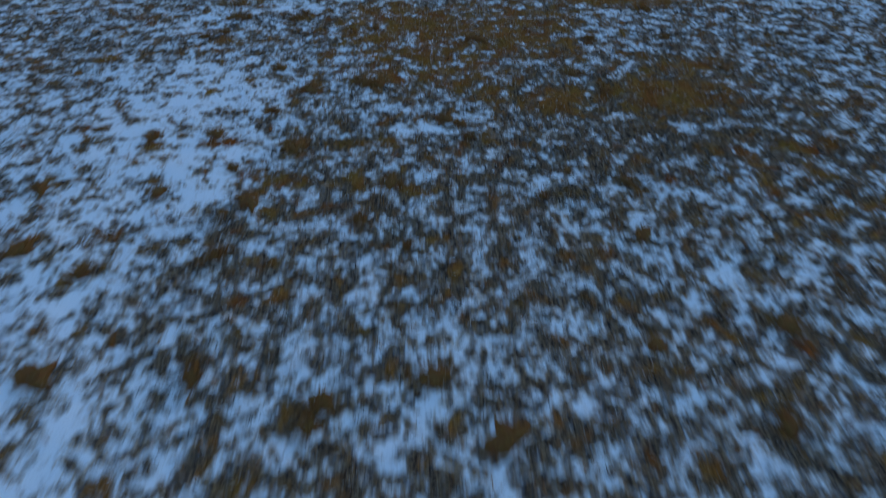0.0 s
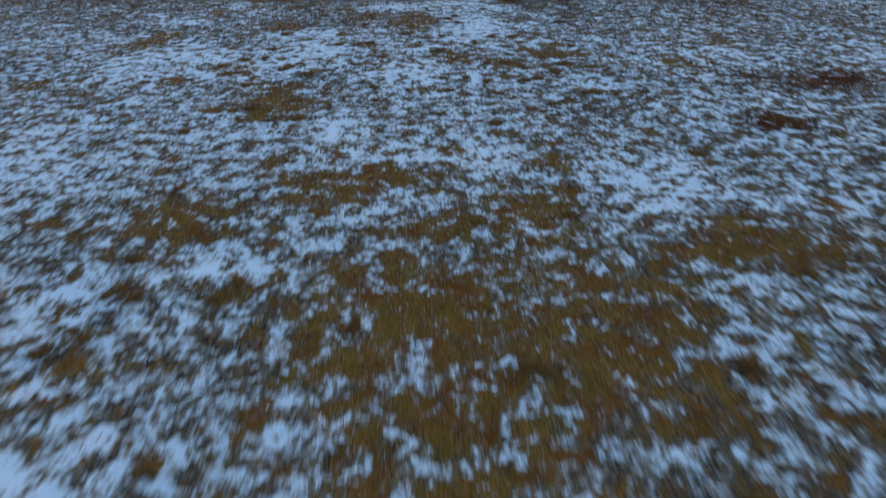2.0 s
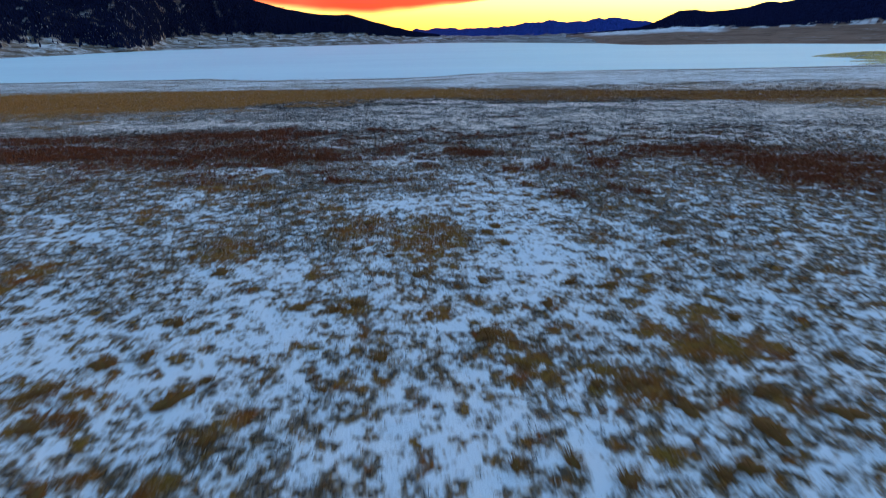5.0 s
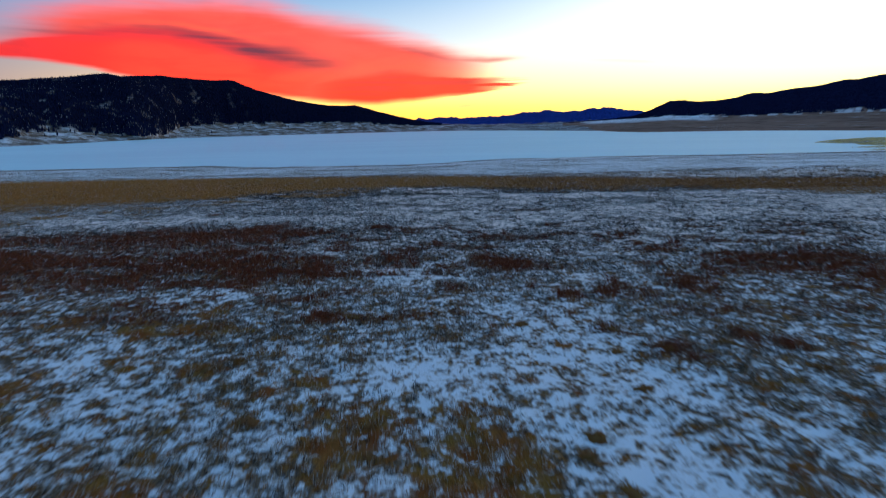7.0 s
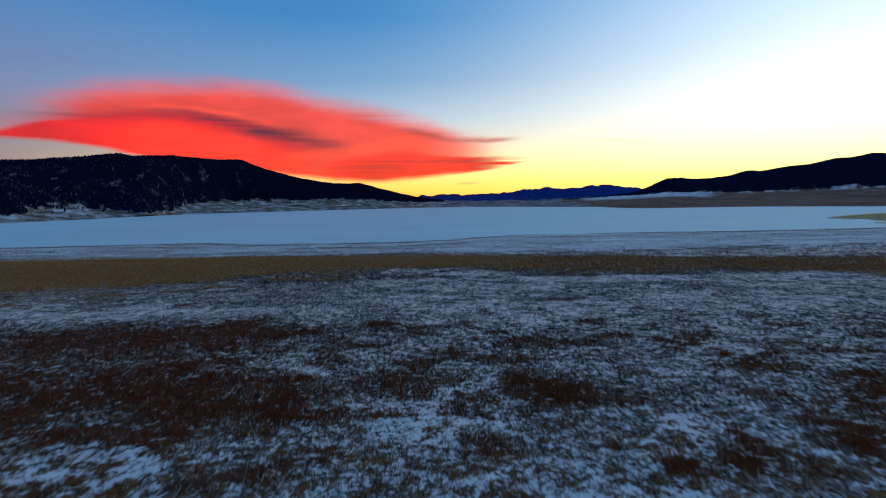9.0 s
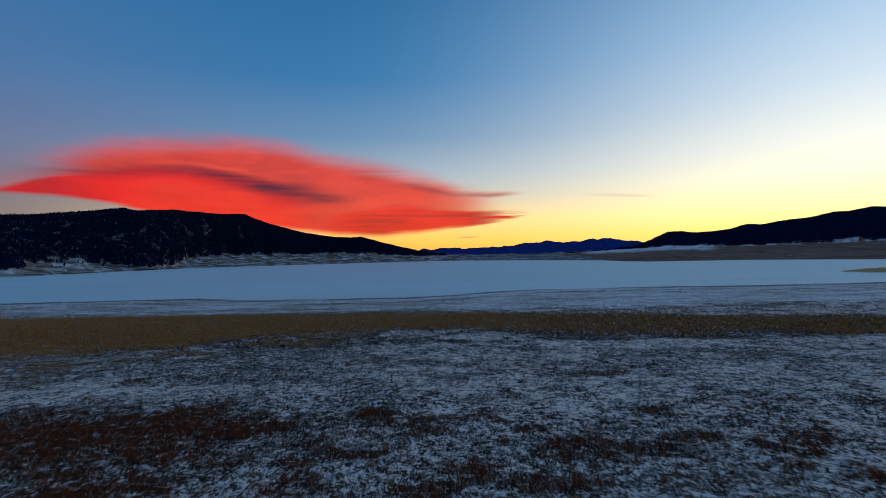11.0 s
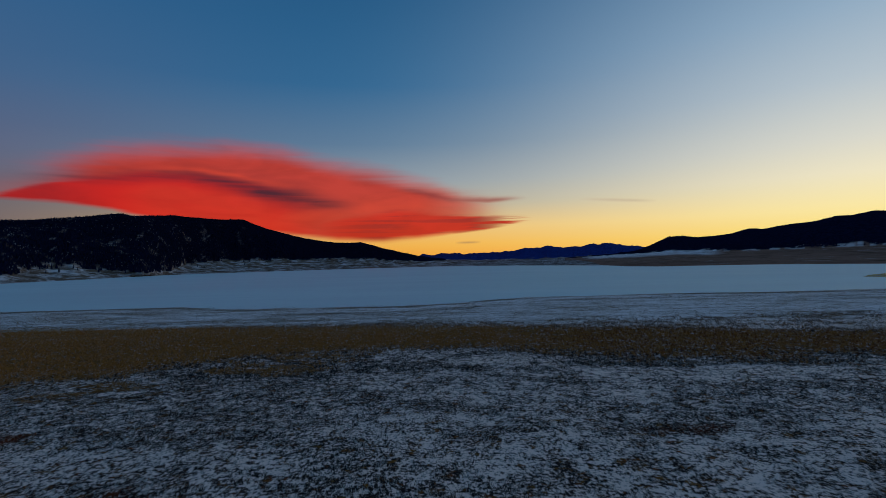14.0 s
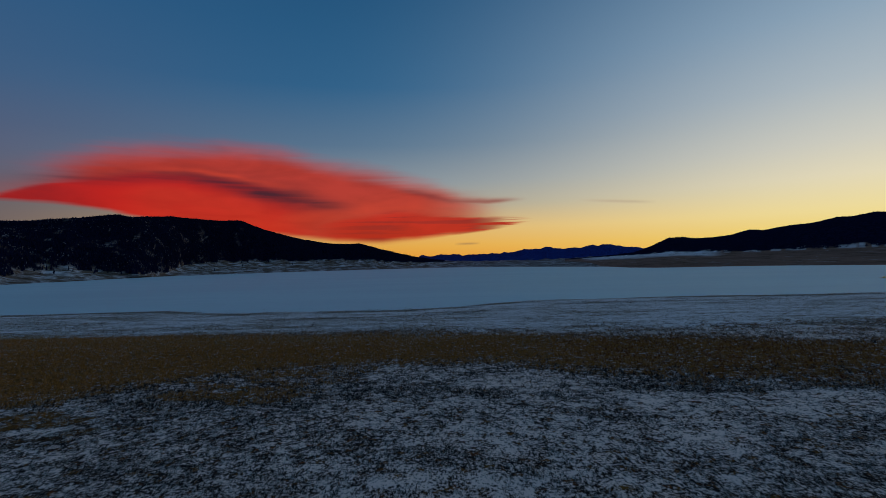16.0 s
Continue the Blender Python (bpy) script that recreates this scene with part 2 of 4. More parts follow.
SNOW_MID = [(2.5, 69.5, 3.3, 5.5), (4.4, 86.9, 2.8, 6.8), (-13.3, 56.5, 4.3, 2.1), (-3.1, 54.2, 3, 2.3), (-8.7, 60, 1.6, 1.4), (-27.3, 74, 4.1, 1.8),
    (8.7, 57.5, 0.6, 0.5), (-10.1, 67.5, 1.3, 1.5), (-14.7, 66.9, 1.9, 2), (2.7, 57.2, 0.8, 1.1), (2, 53.2, 0.7, 0.9), (-7.1, 101.4, 4, 4.6),
    (0.8, 87.8, 1.7, 3.7), (-5.1, 81, 3.4, 3.8), (-19, 93.5, 2.4, 1.2), (0.9, 80.4, 2.9, 4), (-23.6, 83, 1.1, 2.8), (6.4, 79.3, 2.4, 2.4),
    (-9.3, 100.6, 2.3, 2.1), (-20.7, 94.5, 5.6, 2.1), (-15.2, 110.7, 1.4, 1.6), (2.4, 101.4, 0.5, 1), (-3.3, 104, 2.3, 2.3), (7.8, 97.6, 1.5, 2.1)]
SNOW_FAR = [(-35, 136, 5.1, 5.1), (-19.2, 137.7, 2.6, 3.2), (-15.6, 112.2, 1.9, 2.5), (-16.5, 102, 1.1, 1), (-9.6, 101.6, 2.3, 1), (-2, 106.6, 0.7, 2.4),
    (-44.5, 137.2, 14.8, 5.3), (12.5, 102.3, 1, 2.8), (4.4, 129.1, 1.8, 4.1), (22.9, 121.6, 1, 4), (0.7, 174.1, 5, 5.3), (-20.2, 137.1, 3.6, 3.1),
    (-33.4, 135.5, 2, 2.9), (-34.5, 129.6, 1.4, 1.3), (8.2, 154.1, 1.9, 3.2), (-10.8, 145.9, 2.1, 1.8), (10.4, 165.5, 1.7, 3.6), (11.9, 154.8, 2.6, 5),
    (25.8, 161.8, 5.4, 5.1), (0.6, 175.3, 5.5, 5.8)]
BALD = [(-2, 30.2, 2.6, 2.6), (2.7, 27.4, 2.3, 4.9), (-2, 23.3, 1.6, 1), (6.8, 29.3, 1.5, 2.1), (11.4, 32.9, 2.4, 1.3), (-10.7, 35, 2.5, 1.7),
    (10.1, 21.4, 2.8, 1.7), (5.4, 20.8, 1.8, 1.3), (-4.7, 37.5, 2.5, 1.8), (11.6, 24, 1.8, 1.1), (1.7, 27.6, 6.7, 5.5), 
    (-2.1, 29.8, 1.6, 3.3), (3.3, 27.4, 3.5, 4.1), (-10.2, 48.8, 2.6, 2.7), (11.5, 32.9, 3.4, 1.8), (-10.5, 35.9, 1, 0.7),
    (3.1, 35.7, 2.6, 2.3), (-6.1, 37.9, 1.8, 1.1), (-2.6, 38.4, 2.6, 1.3), (0.1, 34.4, 2.5, 1.4), (3.8, 35, 1.8, 2.1)]
SOD_NEAR = [(-5.2, 17.3, 0.5, 0.5), (-5.4, 22.4, 0.5, 0.5), (1.2, 17.8, 0.3, 0.5), (1.9, 18, 0.3, 0.4), (-1.8, 17.9, 0.5, 0.4), (-10.8, 17.8, 0.6, 0.3),
    (-8.3, 18.1, 0.6, 0.5), (-6.7, 16, 0.4, 0.4), (-9.8, 22.3, 0.3, 0.5), (2, 14.4, 0.3, 0.3), (-7.2, 30.3, 0.8, 0.5), (-27.8, 53.1, 0.8, 1.3),
    (-11.1, 47, 0.7, 1.3), (-13.7, 47.5, 0.8, 0.6), (-10.4, 51.7, 1.3, 0.9), (-0, 41.4, 0.8, 0.7), (-8.2, 40.4, 0.7, 0.9), (-5.9, 38.4, 0.4, 0.4),
    (5.1, 42, 0.5, 0.5), (10.8, 43.4, 0.4, 0.6), (-7.3, 43.7, 0.4, 0.5), (-3.9, 41.4, 0.4, 0.3), (4.9, 39.9, 1.5, 0.9), (-6.3, 14.3, 0.3, 0.8)]
SOD_MID = [(-0.1, 60.2, 1, 1), (1, 58.4, 0.9, 1.1), (4.5, 56.9, 1, 1.1), (9.4, 61.8, 1.2, 0.8), (-15.7, 56.9, 2, 0.7), (-9.9, 52.7, 0.7, 0.4),
    (-8.7, 55.2, 0.6, 0.6), (4.3, 53.3, 0.5, 0.7), (9.5, 55.5, 0.7, 0.6), (-2.5, 62.2, 0.9, 0.7), (-8.6, 67.2, 0.8, 1.2), (-6.1, 63.1, 0.8, 0.9),
    (-18.3, 53.5, 1.1, 0.9), (-15, 71.2, 1.9, 2.8), (-25.2, 66.1, 1.7, 3.7), (-15.1, 56.4, 2, 1.3), (1.1, 58.3, 1.2, 1.7), (4.4, 56.7, 1.5, 1.5),
    (8.5, 59.5, 1.8, 1.6), (23.1, 61.8, 1.5, 1.8), (17, 56.2, 1, 1.7), (6.9, 60.5, 0.9, 0.9), (2.6, 60.8, 0.5, 0.5), (9.9, 59, 2, 1.1)]
SOD_FAR = [(-7.3, 75.3, 2.2, 2.3), (-3.5, 72.6, 2.2, 4.8), (-24.1, 79.2, 0.9, 2), (-14.8, 69, 0.9, 1.1), (-22.7, 87.5, 1.5, 1.4), (-18.6, 87.5, 2.6, 1.2),
    (-11.7, 78.7, 0.8, 0.6), (-10.1, 77.8, 0.4, 0.5), (-20.1, 82.1, 0.5, 0.8), (-16.2, 81.7, 1.3, 1), (-10, 80, 0.7, 0.7), (-28, 89.2, 0.9, 1.4),
    (-19.6, 91.2, 0.9, 1.9)]
SHRUB_NEAR = [(8, 82.4, 1.4, 1.5), (13, 84.3, 0.8, 1.3), (5.6, 85.7, 0.9, 1.1), (14.8, 83.2, 1, 0.9), (-11.6, 89.2, 0.9, 1.1), (-34.3, 102.5, 7.1, 6.8),
    (-20.5, 103.6, 7.4, 5.1), (-36.9, 122.7, 18.3, 8.7), (-8.4, 106.6, 3, 3), (2.9, 104.1, 3.7, 4.2), (9.5, 94.4, 1.2, 2.6), (15.1, 95.7, 2, 3.2),
    (5.4, 93.4, 1.1, 1.2), (23.2, 105.5, 3.2, 1.7), (31.5, 104, 2.1, 2.1), (17.9, 44, 2, 1.5), (24.7, 51.4, 4.5, 1.9), (32.9, 103.2, 4.3, 6.4),
    (31.4, 87.4, 6.4, 9.2)]
SHRUB_FAR = [(-40.8, 122.1, 9.2, 7.7), (-30.7, 103.3, 2.9, 4.2), (-15.2, 99.5, 1.5, 1.8), (-8.3, 106.4, 2.5, 2.4), (2.8, 103.6, 3.3, 2.9), (8.6, 93.8, 1.7, 1.7),
    (5.2, 93.1, 1.1, 1.3), (-27.5, 125.3, 7.1, 5.8), (-3.1, 96.4, 1.3, 1.6), (-27.1, 109.8, 3.5, 4.7), (-42.5, 124.5, 4.9, 7.3), (-29.6, 124.4, 9.1, 4.5),
    (-7.8, 104.9, 2.3, 2.5), (2.2, 103.8, 4, 2), (-20.3, 104.8, 1.3, 2.5), (17.6, 111.7, 0.6, 3.1), (-27.8, 128.9, 5, 3.3), (-12.4, 128.3, 1.5, 1.5),
    (-41.8, 143.4, 1.3, 1.6), (10.8, 141.4, 3.7, 1.3)]
SHRUB_BANDS = [(-52, 108.5, 26, 8), (-62, 122, 22, 4), (-25, 106, 12, 4), (38, 92, 12, 9), (28, 101, 10, 4)]


def patches(x, y, spots, ragged=0.9, sharp=1.5):
    """How far each place lies inside ragged ellipses (x, y, half width, half length): 1 in the middle, 0 outside."""
    v = np.zeros_like(x, dtype=float)
    f, g = fbm(x / 0.9, y / 0.9, 3, 71), fbm(x / 0.9, y / 0.9, 3, 72)
    F, G = fbm(x / 4, y / 4, 3, 75), fbm(x / 4, y / 4, 3, 76)
    for cx, cy, rx, ry in spots:
        big = min(1.0, max(rx, ry) / 4)
        r = ragged * min(rx, ry, 4.0)
        k = (np.abs(x - cx) < 2 * rx + r) & (np.abs(y - cy) < 2 * ry + r)
        u = x[k] + r * (f[k] * (1 - big) + 1.3 * F[k] * big) - cx
        w = y[k] + r * (g[k] * (1 - big) + 1.3 * G[k] * big) - cy
        v[k] = np.maximum(v[k], np.exp(-((u / rx) ** 2 + (w / ry) ** 2) ** sharp))
    return v


def sod_at(x, y):
    """Ragged islands of bare brown sod in the snow."""
    v = patches(x, y, SOD_NEAR + SOD_MID + SOD_FAR, 1.2, 2.0)
    wild = step(0.20, 0.30, fbm(x / 2.6, y / 1.7, 3, 73)) * step(112, 90, y)
    return np.clip(np.maximum(v, 0.5 * wild), 0, 1)


def bald_at(x, y):
    return patches(x, y, BALD, 1.0) * (0.55 + 0.45 * step(-0.22, 0.12, fbm(x / 1.6, y / 1.6, 3, 47)))


def shore_at(x):
    """Where the water's edge runs."""
    return np.interp(x, [-260, -145, -120, -88, -60, -26, 0, 10, 30, 50, 94, 140, 260], [327, 330, 329, 312, 308, 305, 315, 326, 338, 341, 340, 333, 333])


def spit_at(x, y):
    return np.exp(-(((x - 338 - 0.35 * (y - 415)) / 76) ** 4 + ((y - 418) / 74) ** 4))


def land(x, y):
    """Height of the near land."""
    bend = (330 - shore_at(x)) * step(225, 290, y)
    z = np.interp(y + bend, [-60, 35, 60, 90, 110, 130, 160, 190, 250, 330, 372, 450], [0.3, 0.0, -0.4, -1.25, -2.1, -2.6, -3.2, -4.0, -5.2, LAKE_Z, -7.1, -9])
    edge = 10 * fbm(x / 60, y * 0 + 3.7, 3, 5) + 5 * fbm(x / 14, y / 30, 3, 6)
    z = z + edge * 0.02 * step(240, 300, y)
    spit = spit_at(x, y)
    z = z + spit * (3.3 * step(420, 470, y) + 1.6 * step(395, 350, y) - 0.15 + 2.2 * step(350, 420, y) + 3.2 * fbm(x / 45, y / 13, 3, 45))
    return z - 0.012 * np.clip(x, -40, 40) * step(80, 30, y)


def relief(x, y):
    near = step(240, 120, y)
    return near * (0.16 * fbm(x / 1.1, y / 1.1, 3, 11) + 0.35 * fbm(x / 6, y / 6, 3, 21)) + 0.25 * fbm(x / 25, y / 25, 2, 31) * step(330, 200, y)


def ochre_at(x, y):
    lo = np.interp(x, [-130, -90, -65, -54, -45, -37, -24, -5, 10, 20, 30, 47, 60, 79, 120], [148, 152, 164, 171, 179, 187, 191, 194, 184, 176, 174, 173, 168, 150, 140])
    hi = np.interp(x, [-170, -123, -80, -34, -5, 18, 45, 65, 80, 110], [252, 248, 239, 231, 226, 216, 207, 199, 195, 188])
    e = y + 15 * fbm(x / 9, y / 5, 4, 43) + 7 * fbm(x / 1.6, y / 2.4, 2, 46)
    f = y + 8 * fbm(x / 18, y / 5, 3, 44) + 3 * fbm(x / 2, y / 2, 2, 48)
    band = step(lo - 10, lo + 7, e) * step(hi + 7, hi - 9, f)
    fringe = 0.8 * step(lo - 34, lo - 16, y) * step(lo + 4, lo - 6, y) * step(-12, -30, x) * step(0.02, 0.13, fbm(x / 7, y / 3, 3, 49))
    return np.clip(np.maximum(band, fringe) + spit_at(x, y) + 0.25 * bald_at(x, y), 0, 1)


def shrub_at(x, y):
    zone = step(82, 92, y) * step(136, 120, y) * step(70, 30, np.abs(x + 5))
    v = patches(x, y, SHRUB_BANDS, 1.0) * (0.6 + 0.55 * step(-0.16, 0.08, fbm(x / 6.5, y / 2.2, 4, 91)))
    v = np.maximum(v, patches(x, y, SHRUB_NEAR + SHRUB_FAR, 1.1) * (0.6 + 0.4 * step(-0.14, 0.05, fbm(x / 2.4, y / 1.4, 3, 92))))
    return np.clip(v + 0.6 * zone * step(0.08, 0.19, fbm(x / 3.8, y / 2.4, 3, 95)), 0, 1)


def line_at(x, y):
    """A worn line across the meadow, snow filled on one side."""
    d = (x + 8.5) * 0.68 + (y - 73.2) * 0.73 + 2.6 * fbm(x / 4, y / 4, 3, 97)
    along = step(-14, -8, x) * step(16, 9, x)
    return along * (4.5 * np.exp(-((d + 1.0) / 0.7) ** 2) - 9.0 * np.exp(-(d / 0.4) ** 2))


def snow_at(x, y):
    u, w = x + 9 * fbm(x / 8, y / 8, 3, 57), y + 9 * fbm(x / 8, y / 8, 3, 58)
    side = 0.06 * step(-3, -7, u) * step(27, 21, w) - 0.085 * step(0, 6, u) * step(38, 28, w) - 0.05 * step(16, 11, w) * step(6, 3, u) * step(-9, -4, u) - 0.03 * step(-6, -2, u) * step(14, 17, w) * step(26, 22, w) - 0.045 * step(-3, -6, u) * step(25, 28, w) * step(37, 33, w) - 0.035 * step(-2, 4, u) * step(34, 38, w) * step(50, 44, w)
    v = 0.441 + side - 0.02 * step(43, 47, w) * step(59, 55, w) + 0.012 * step(58, 62, w) * step(84, 78, w) - 0.032 * step(82, 86, w) * step(106, 100, w) - 0.03 * step(-10, -25, u) * step(118, 124, w) * step(172, 160, w) + 0.012 * step(30, 36, w) * step(84, 78, w) - 0.055 * step(-4, -12, u) * step(64, 72, w) * step(96, 88, w) + 0.02 * step(104, 112, w) + 0.02 * step(0, 30, u) * step(126, 138, w) - 0.06 * step(8, 15, u) * step(56, 64, w) * step(92, 84, w)
    v = v + (0.11 + 0.05 * step(122, 135, y)) * fbm(x / 9, y / 6, 4, 51) + (0.13 + 0.11 * step(122, 135, y)) * fbm(x / 2.2, y / 2.2, 3, 61) + 0.08 * step(36, 48, y) * step(125, 100, y) * fbm(x / 4.5, y / 1.6, 3, 69)
    v = v + 0.10 * patches(x, y, SNOW_NEAR + SNOW_MID, 1.2) - 0.03 * step(12, 16, w) * step(23, 18, w) * step(-9, -4, u) + 0.075 * patches(x, y, SNOW_FAR, 1.0)
    v = v - 0.245 * bald_at(x, y) - 0.24 * shrub_at(x, y) - 0.20 * sod_at(x, y) - 0.007 * line_at(x, y)
    v = v - 0.26 * ochre_at(x, y) * step(100, 150, y) + 0.075 * step(222, 250, y)
    brink = y - shore_at(x)
    v = v - 0.34 * np.exp(-((brink + 5) / 4.5) ** 2) * step(-0.25, 0.05, fbm(x / 30, y / 8, 3, 64)) - 0.12 * np.exp(-((brink + 30) / 5) ** 2) * step(-0.05, 0.1, fbm(x / 50, y / 12, 3, 65)) - 0.07 * np.exp(-((brink + 62) / 14) ** 2) * step(10, -30, x)
    return np.clip(v, 0, 1)


def mesh_object(name, verts, quads, mat, smooth=True, attrs=None, parent=None):
    me = bpy.data.meshes.new(name)
    nv, nf, k = len(verts), len(quads), quads.shape[1]
    me.vertices.add(nv)
    me.vertices.foreach_set("co", np.ascontiguousarray(verts, np.float32).ravel())
    me.loops.add(nf * k)
    me.loops.foreach_set("vertex_index", np.ascontiguousarray(quads, np.int32).ravel())
    me.polygons.add(nf)
    me.polygons.foreach_set("loop_start", np.arange(0, nf * k, k, dtype=np.int32))
    me.polygons.foreach_set("use_smooth", np.full(nf, smooth))
    me.update(calc_edges=True)
    for key, v in (attrs or {}).items():
        a = me.attributes.new(key, "FLOAT", "POINT")
        a.data.foreach_set("value", np.ascontiguousarray(v, np.float32).ravel())
    me.materials.append(mat)
    ob = new(name, me)
    ob.parent = parent
    return ob


def sheet(nr, nc):
    r, c = np.meshgrid(np.arange(nr - 1), np.arange(nc - 1), indexing="ij")
    i = (r * nc + c).ravel()
    return np.stack([i, i + 1, i + nc + 1, i + nc], 1)


def spread(step0, inner, growth, outer):
    """Places from 0 outward: even up to inner, then wider and wider up to outer."""
    v = list(np.arange(0, inner, step0))
    d = step0
    while v[-1] < outer:
        d *= growth
        v.append(v[-1] + d)
    return np.array(v)


# ---- ground: one sheet to the horizon ----
mat_meadow = meadow_material()
xs = spread(0.3, 30, 1.03, 4200)
xs = np.concatenate([-xs[:0:-1], xs]) - 2.0
ya = spread(0.3, 150, 1.022, 4200)
yb = spread(0.6, 6, 1.12, 4200)
ys = np.concatenate([-yb[:0:-1], ya])
X, Y = np.meshgrid(xs, ys)
Z = land(X, Y) + relief(X, Y)
ground = mesh_object("ground", np.stack([X.ravel(), Y.ravel(), Z.ravel()], 1), sheet(*X.shape), mat_meadow,
                     attrs={"snow": snow_at(X, Y), "ochre": ochre_at(X, Y), "shrub": shrub_at(X, Y), "bald": np.clip(bald_at(X, Y) + sod_at(X, Y), 0, 1), "far_shade": step(75, 125, Y) * (1 - ochre_at(X, Y)), "shore": step(208, 232, Y)})
tagged(ground, "meadow of dry brown grass under thin patchy snow", "ground", kind="structure")

# ---- frozen lake ----
lx = np.linspace(-3600, 3600, 120)
ly = np.linspace(290, 4200, 120)
LX, LY = np.meshgrid(lx, ly)
lake = mesh_object("frozen_lake", np.stack([LX.ravel(), LY.ravel(), np.full(LX.size, LAKE_Z)], 1), sheet(*LX.shape), lake_material())
tagged(lake, "wide frozen lake dusted with even pale snow", "lake", kind="structure")

# ---- far shores and hills, as rings of land round the lake ----
HUB = (-7.8, 105.3, 10.1)


def terrain(name, az0, az1, n_az, shore, tree, tree_el, ridge, ridge_el, mat, label, rough=1.0, clear=0.0, jag=0.10, field=(0, 0), fringe=0.0):
    """Land that climbs from the water's edge over an open foot to a wooded ridge. Each of shore, tree, ridge: (bearings, distances or degrees)."""
    az = np.linspace(az0, az1, n_az)
    q = lambda pair: np.interp(az, *pair)
    wob = fbm(az / 1.4, az * 0 + 1.5, 4, 3)
    rs, rt, rr = q(shore) * (1 + 0.03 * wob), q(tree) * (1 + 0.04 * fbm(az / 0.8, az * 0, 4, 7)), q(ridge)
    zt = HUB[2] + rt * np.tan(np.radians(q(tree_el)))
    zr = HUB[2] + rr * np.tan(np.radians(q(ridge_el) + jag * fbm(az / 0.9, az * 0 + 8, 4, 9)))
    k = np.concatenate([np.linspace(-0.25, 0, 4), np.linspace(0, 1, 22)[1:], np.linspace(1, 2, 44)[1:], np.linspace(2, 2.6, 8)[1:]])
    K = k[:, None]
    foot = np.clip(K, 0, 1)
    hill = np.clip(K - 1, 0, 1)
    back = np.clip(K - 2, 0, 1)
    R = rs + (rt - rs) * np.clip(K, -1, 1) + (rr - rt) * hill + 0.5 * rr * back
    zz = LAKE_Z + 0.15 + (zt - LAKE_Z) * (0.45 * foot + 0.55 * foot ** 2) + np.minimum(K, 0) * 8
    zz = zz + (zr - zt) * (0.75 * hill + 0.25 * np.sin(hill * math.pi / 2)) - 0.5 * np.abs(zr) * back
    PX = HUB[0] + R * np.sin(np.radians(az))
    PY = HUB[1] + R * np.cos(np.radians(az))
    zz = zz + rough * (hill * (1 - hill) * 4) * (zr - zt) * 0.45 * fbm(PX / 260, PY / 260, 4, 13) + 5 * foot * (1 - hill) * fbm(PX / 120, PY / 120, 3, 15) * step(0, 0.3, K)
    wood = step(0.97, 1.03, K + 0.25 * fbm(PX / 40, PY / 40, 4, 17))
    wood = wood * (1 - clear * step(0.17, 0.24, fbm(PX / 24, PY / 42, 4, 19)) * step(2.0, 1.6, K) * step(-18, -26, az))
    ob = mesh_object(name, np.stack([PX.ravel(), PY.ravel(), zz.ravel()], 1), sheet(len(k), n_az), mat, attrs={"forest": wood, "field": fringe * step(0.90, 0.96, K + 0.08 * fbm(PX / 30, PY / 30, 3, 24)) * step(-0.05, 0.1, fbm(az / 0.5 + 0 * K, az * 0 + 4.0 + 0 * K, 3, 26)) + step(0.6, 0.78, K + 0.15 * fbm(PX / 60, PY / 60, 3, 23)) * step(field[0] - 1, field[0] + 1, az) * step(field[1] + 1, field[1] - 1, az)})
    tagged(ob, label, "hill", kind="structure")
    return az, k, PX, PY, zz, wood


# woods are navy: the haze over the lake is in their colour
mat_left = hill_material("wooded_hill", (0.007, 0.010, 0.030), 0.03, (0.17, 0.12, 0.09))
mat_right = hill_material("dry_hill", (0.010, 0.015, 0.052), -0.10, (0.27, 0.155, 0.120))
# far range: distance haze is painted into the forest colour as blue
mat_far = hill_material("haze_blue_ridge", (0.02, 0.060, 0.30), 0.02, (0.13, 0.11, 0.10))
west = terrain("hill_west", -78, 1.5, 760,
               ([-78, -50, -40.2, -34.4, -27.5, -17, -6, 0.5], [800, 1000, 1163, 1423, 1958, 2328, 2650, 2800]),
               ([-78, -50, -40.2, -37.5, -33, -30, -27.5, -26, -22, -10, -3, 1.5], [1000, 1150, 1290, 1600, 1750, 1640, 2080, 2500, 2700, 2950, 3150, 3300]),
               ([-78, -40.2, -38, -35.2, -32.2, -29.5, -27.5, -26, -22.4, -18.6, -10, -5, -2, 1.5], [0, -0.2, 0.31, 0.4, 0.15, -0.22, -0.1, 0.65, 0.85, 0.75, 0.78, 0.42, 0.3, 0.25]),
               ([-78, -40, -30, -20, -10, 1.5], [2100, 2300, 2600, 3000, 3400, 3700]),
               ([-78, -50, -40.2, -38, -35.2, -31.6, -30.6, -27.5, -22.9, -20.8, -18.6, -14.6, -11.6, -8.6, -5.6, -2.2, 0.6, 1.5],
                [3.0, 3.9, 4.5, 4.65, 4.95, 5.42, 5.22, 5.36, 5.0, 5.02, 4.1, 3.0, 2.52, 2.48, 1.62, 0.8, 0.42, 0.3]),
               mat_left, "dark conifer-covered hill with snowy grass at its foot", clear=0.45)
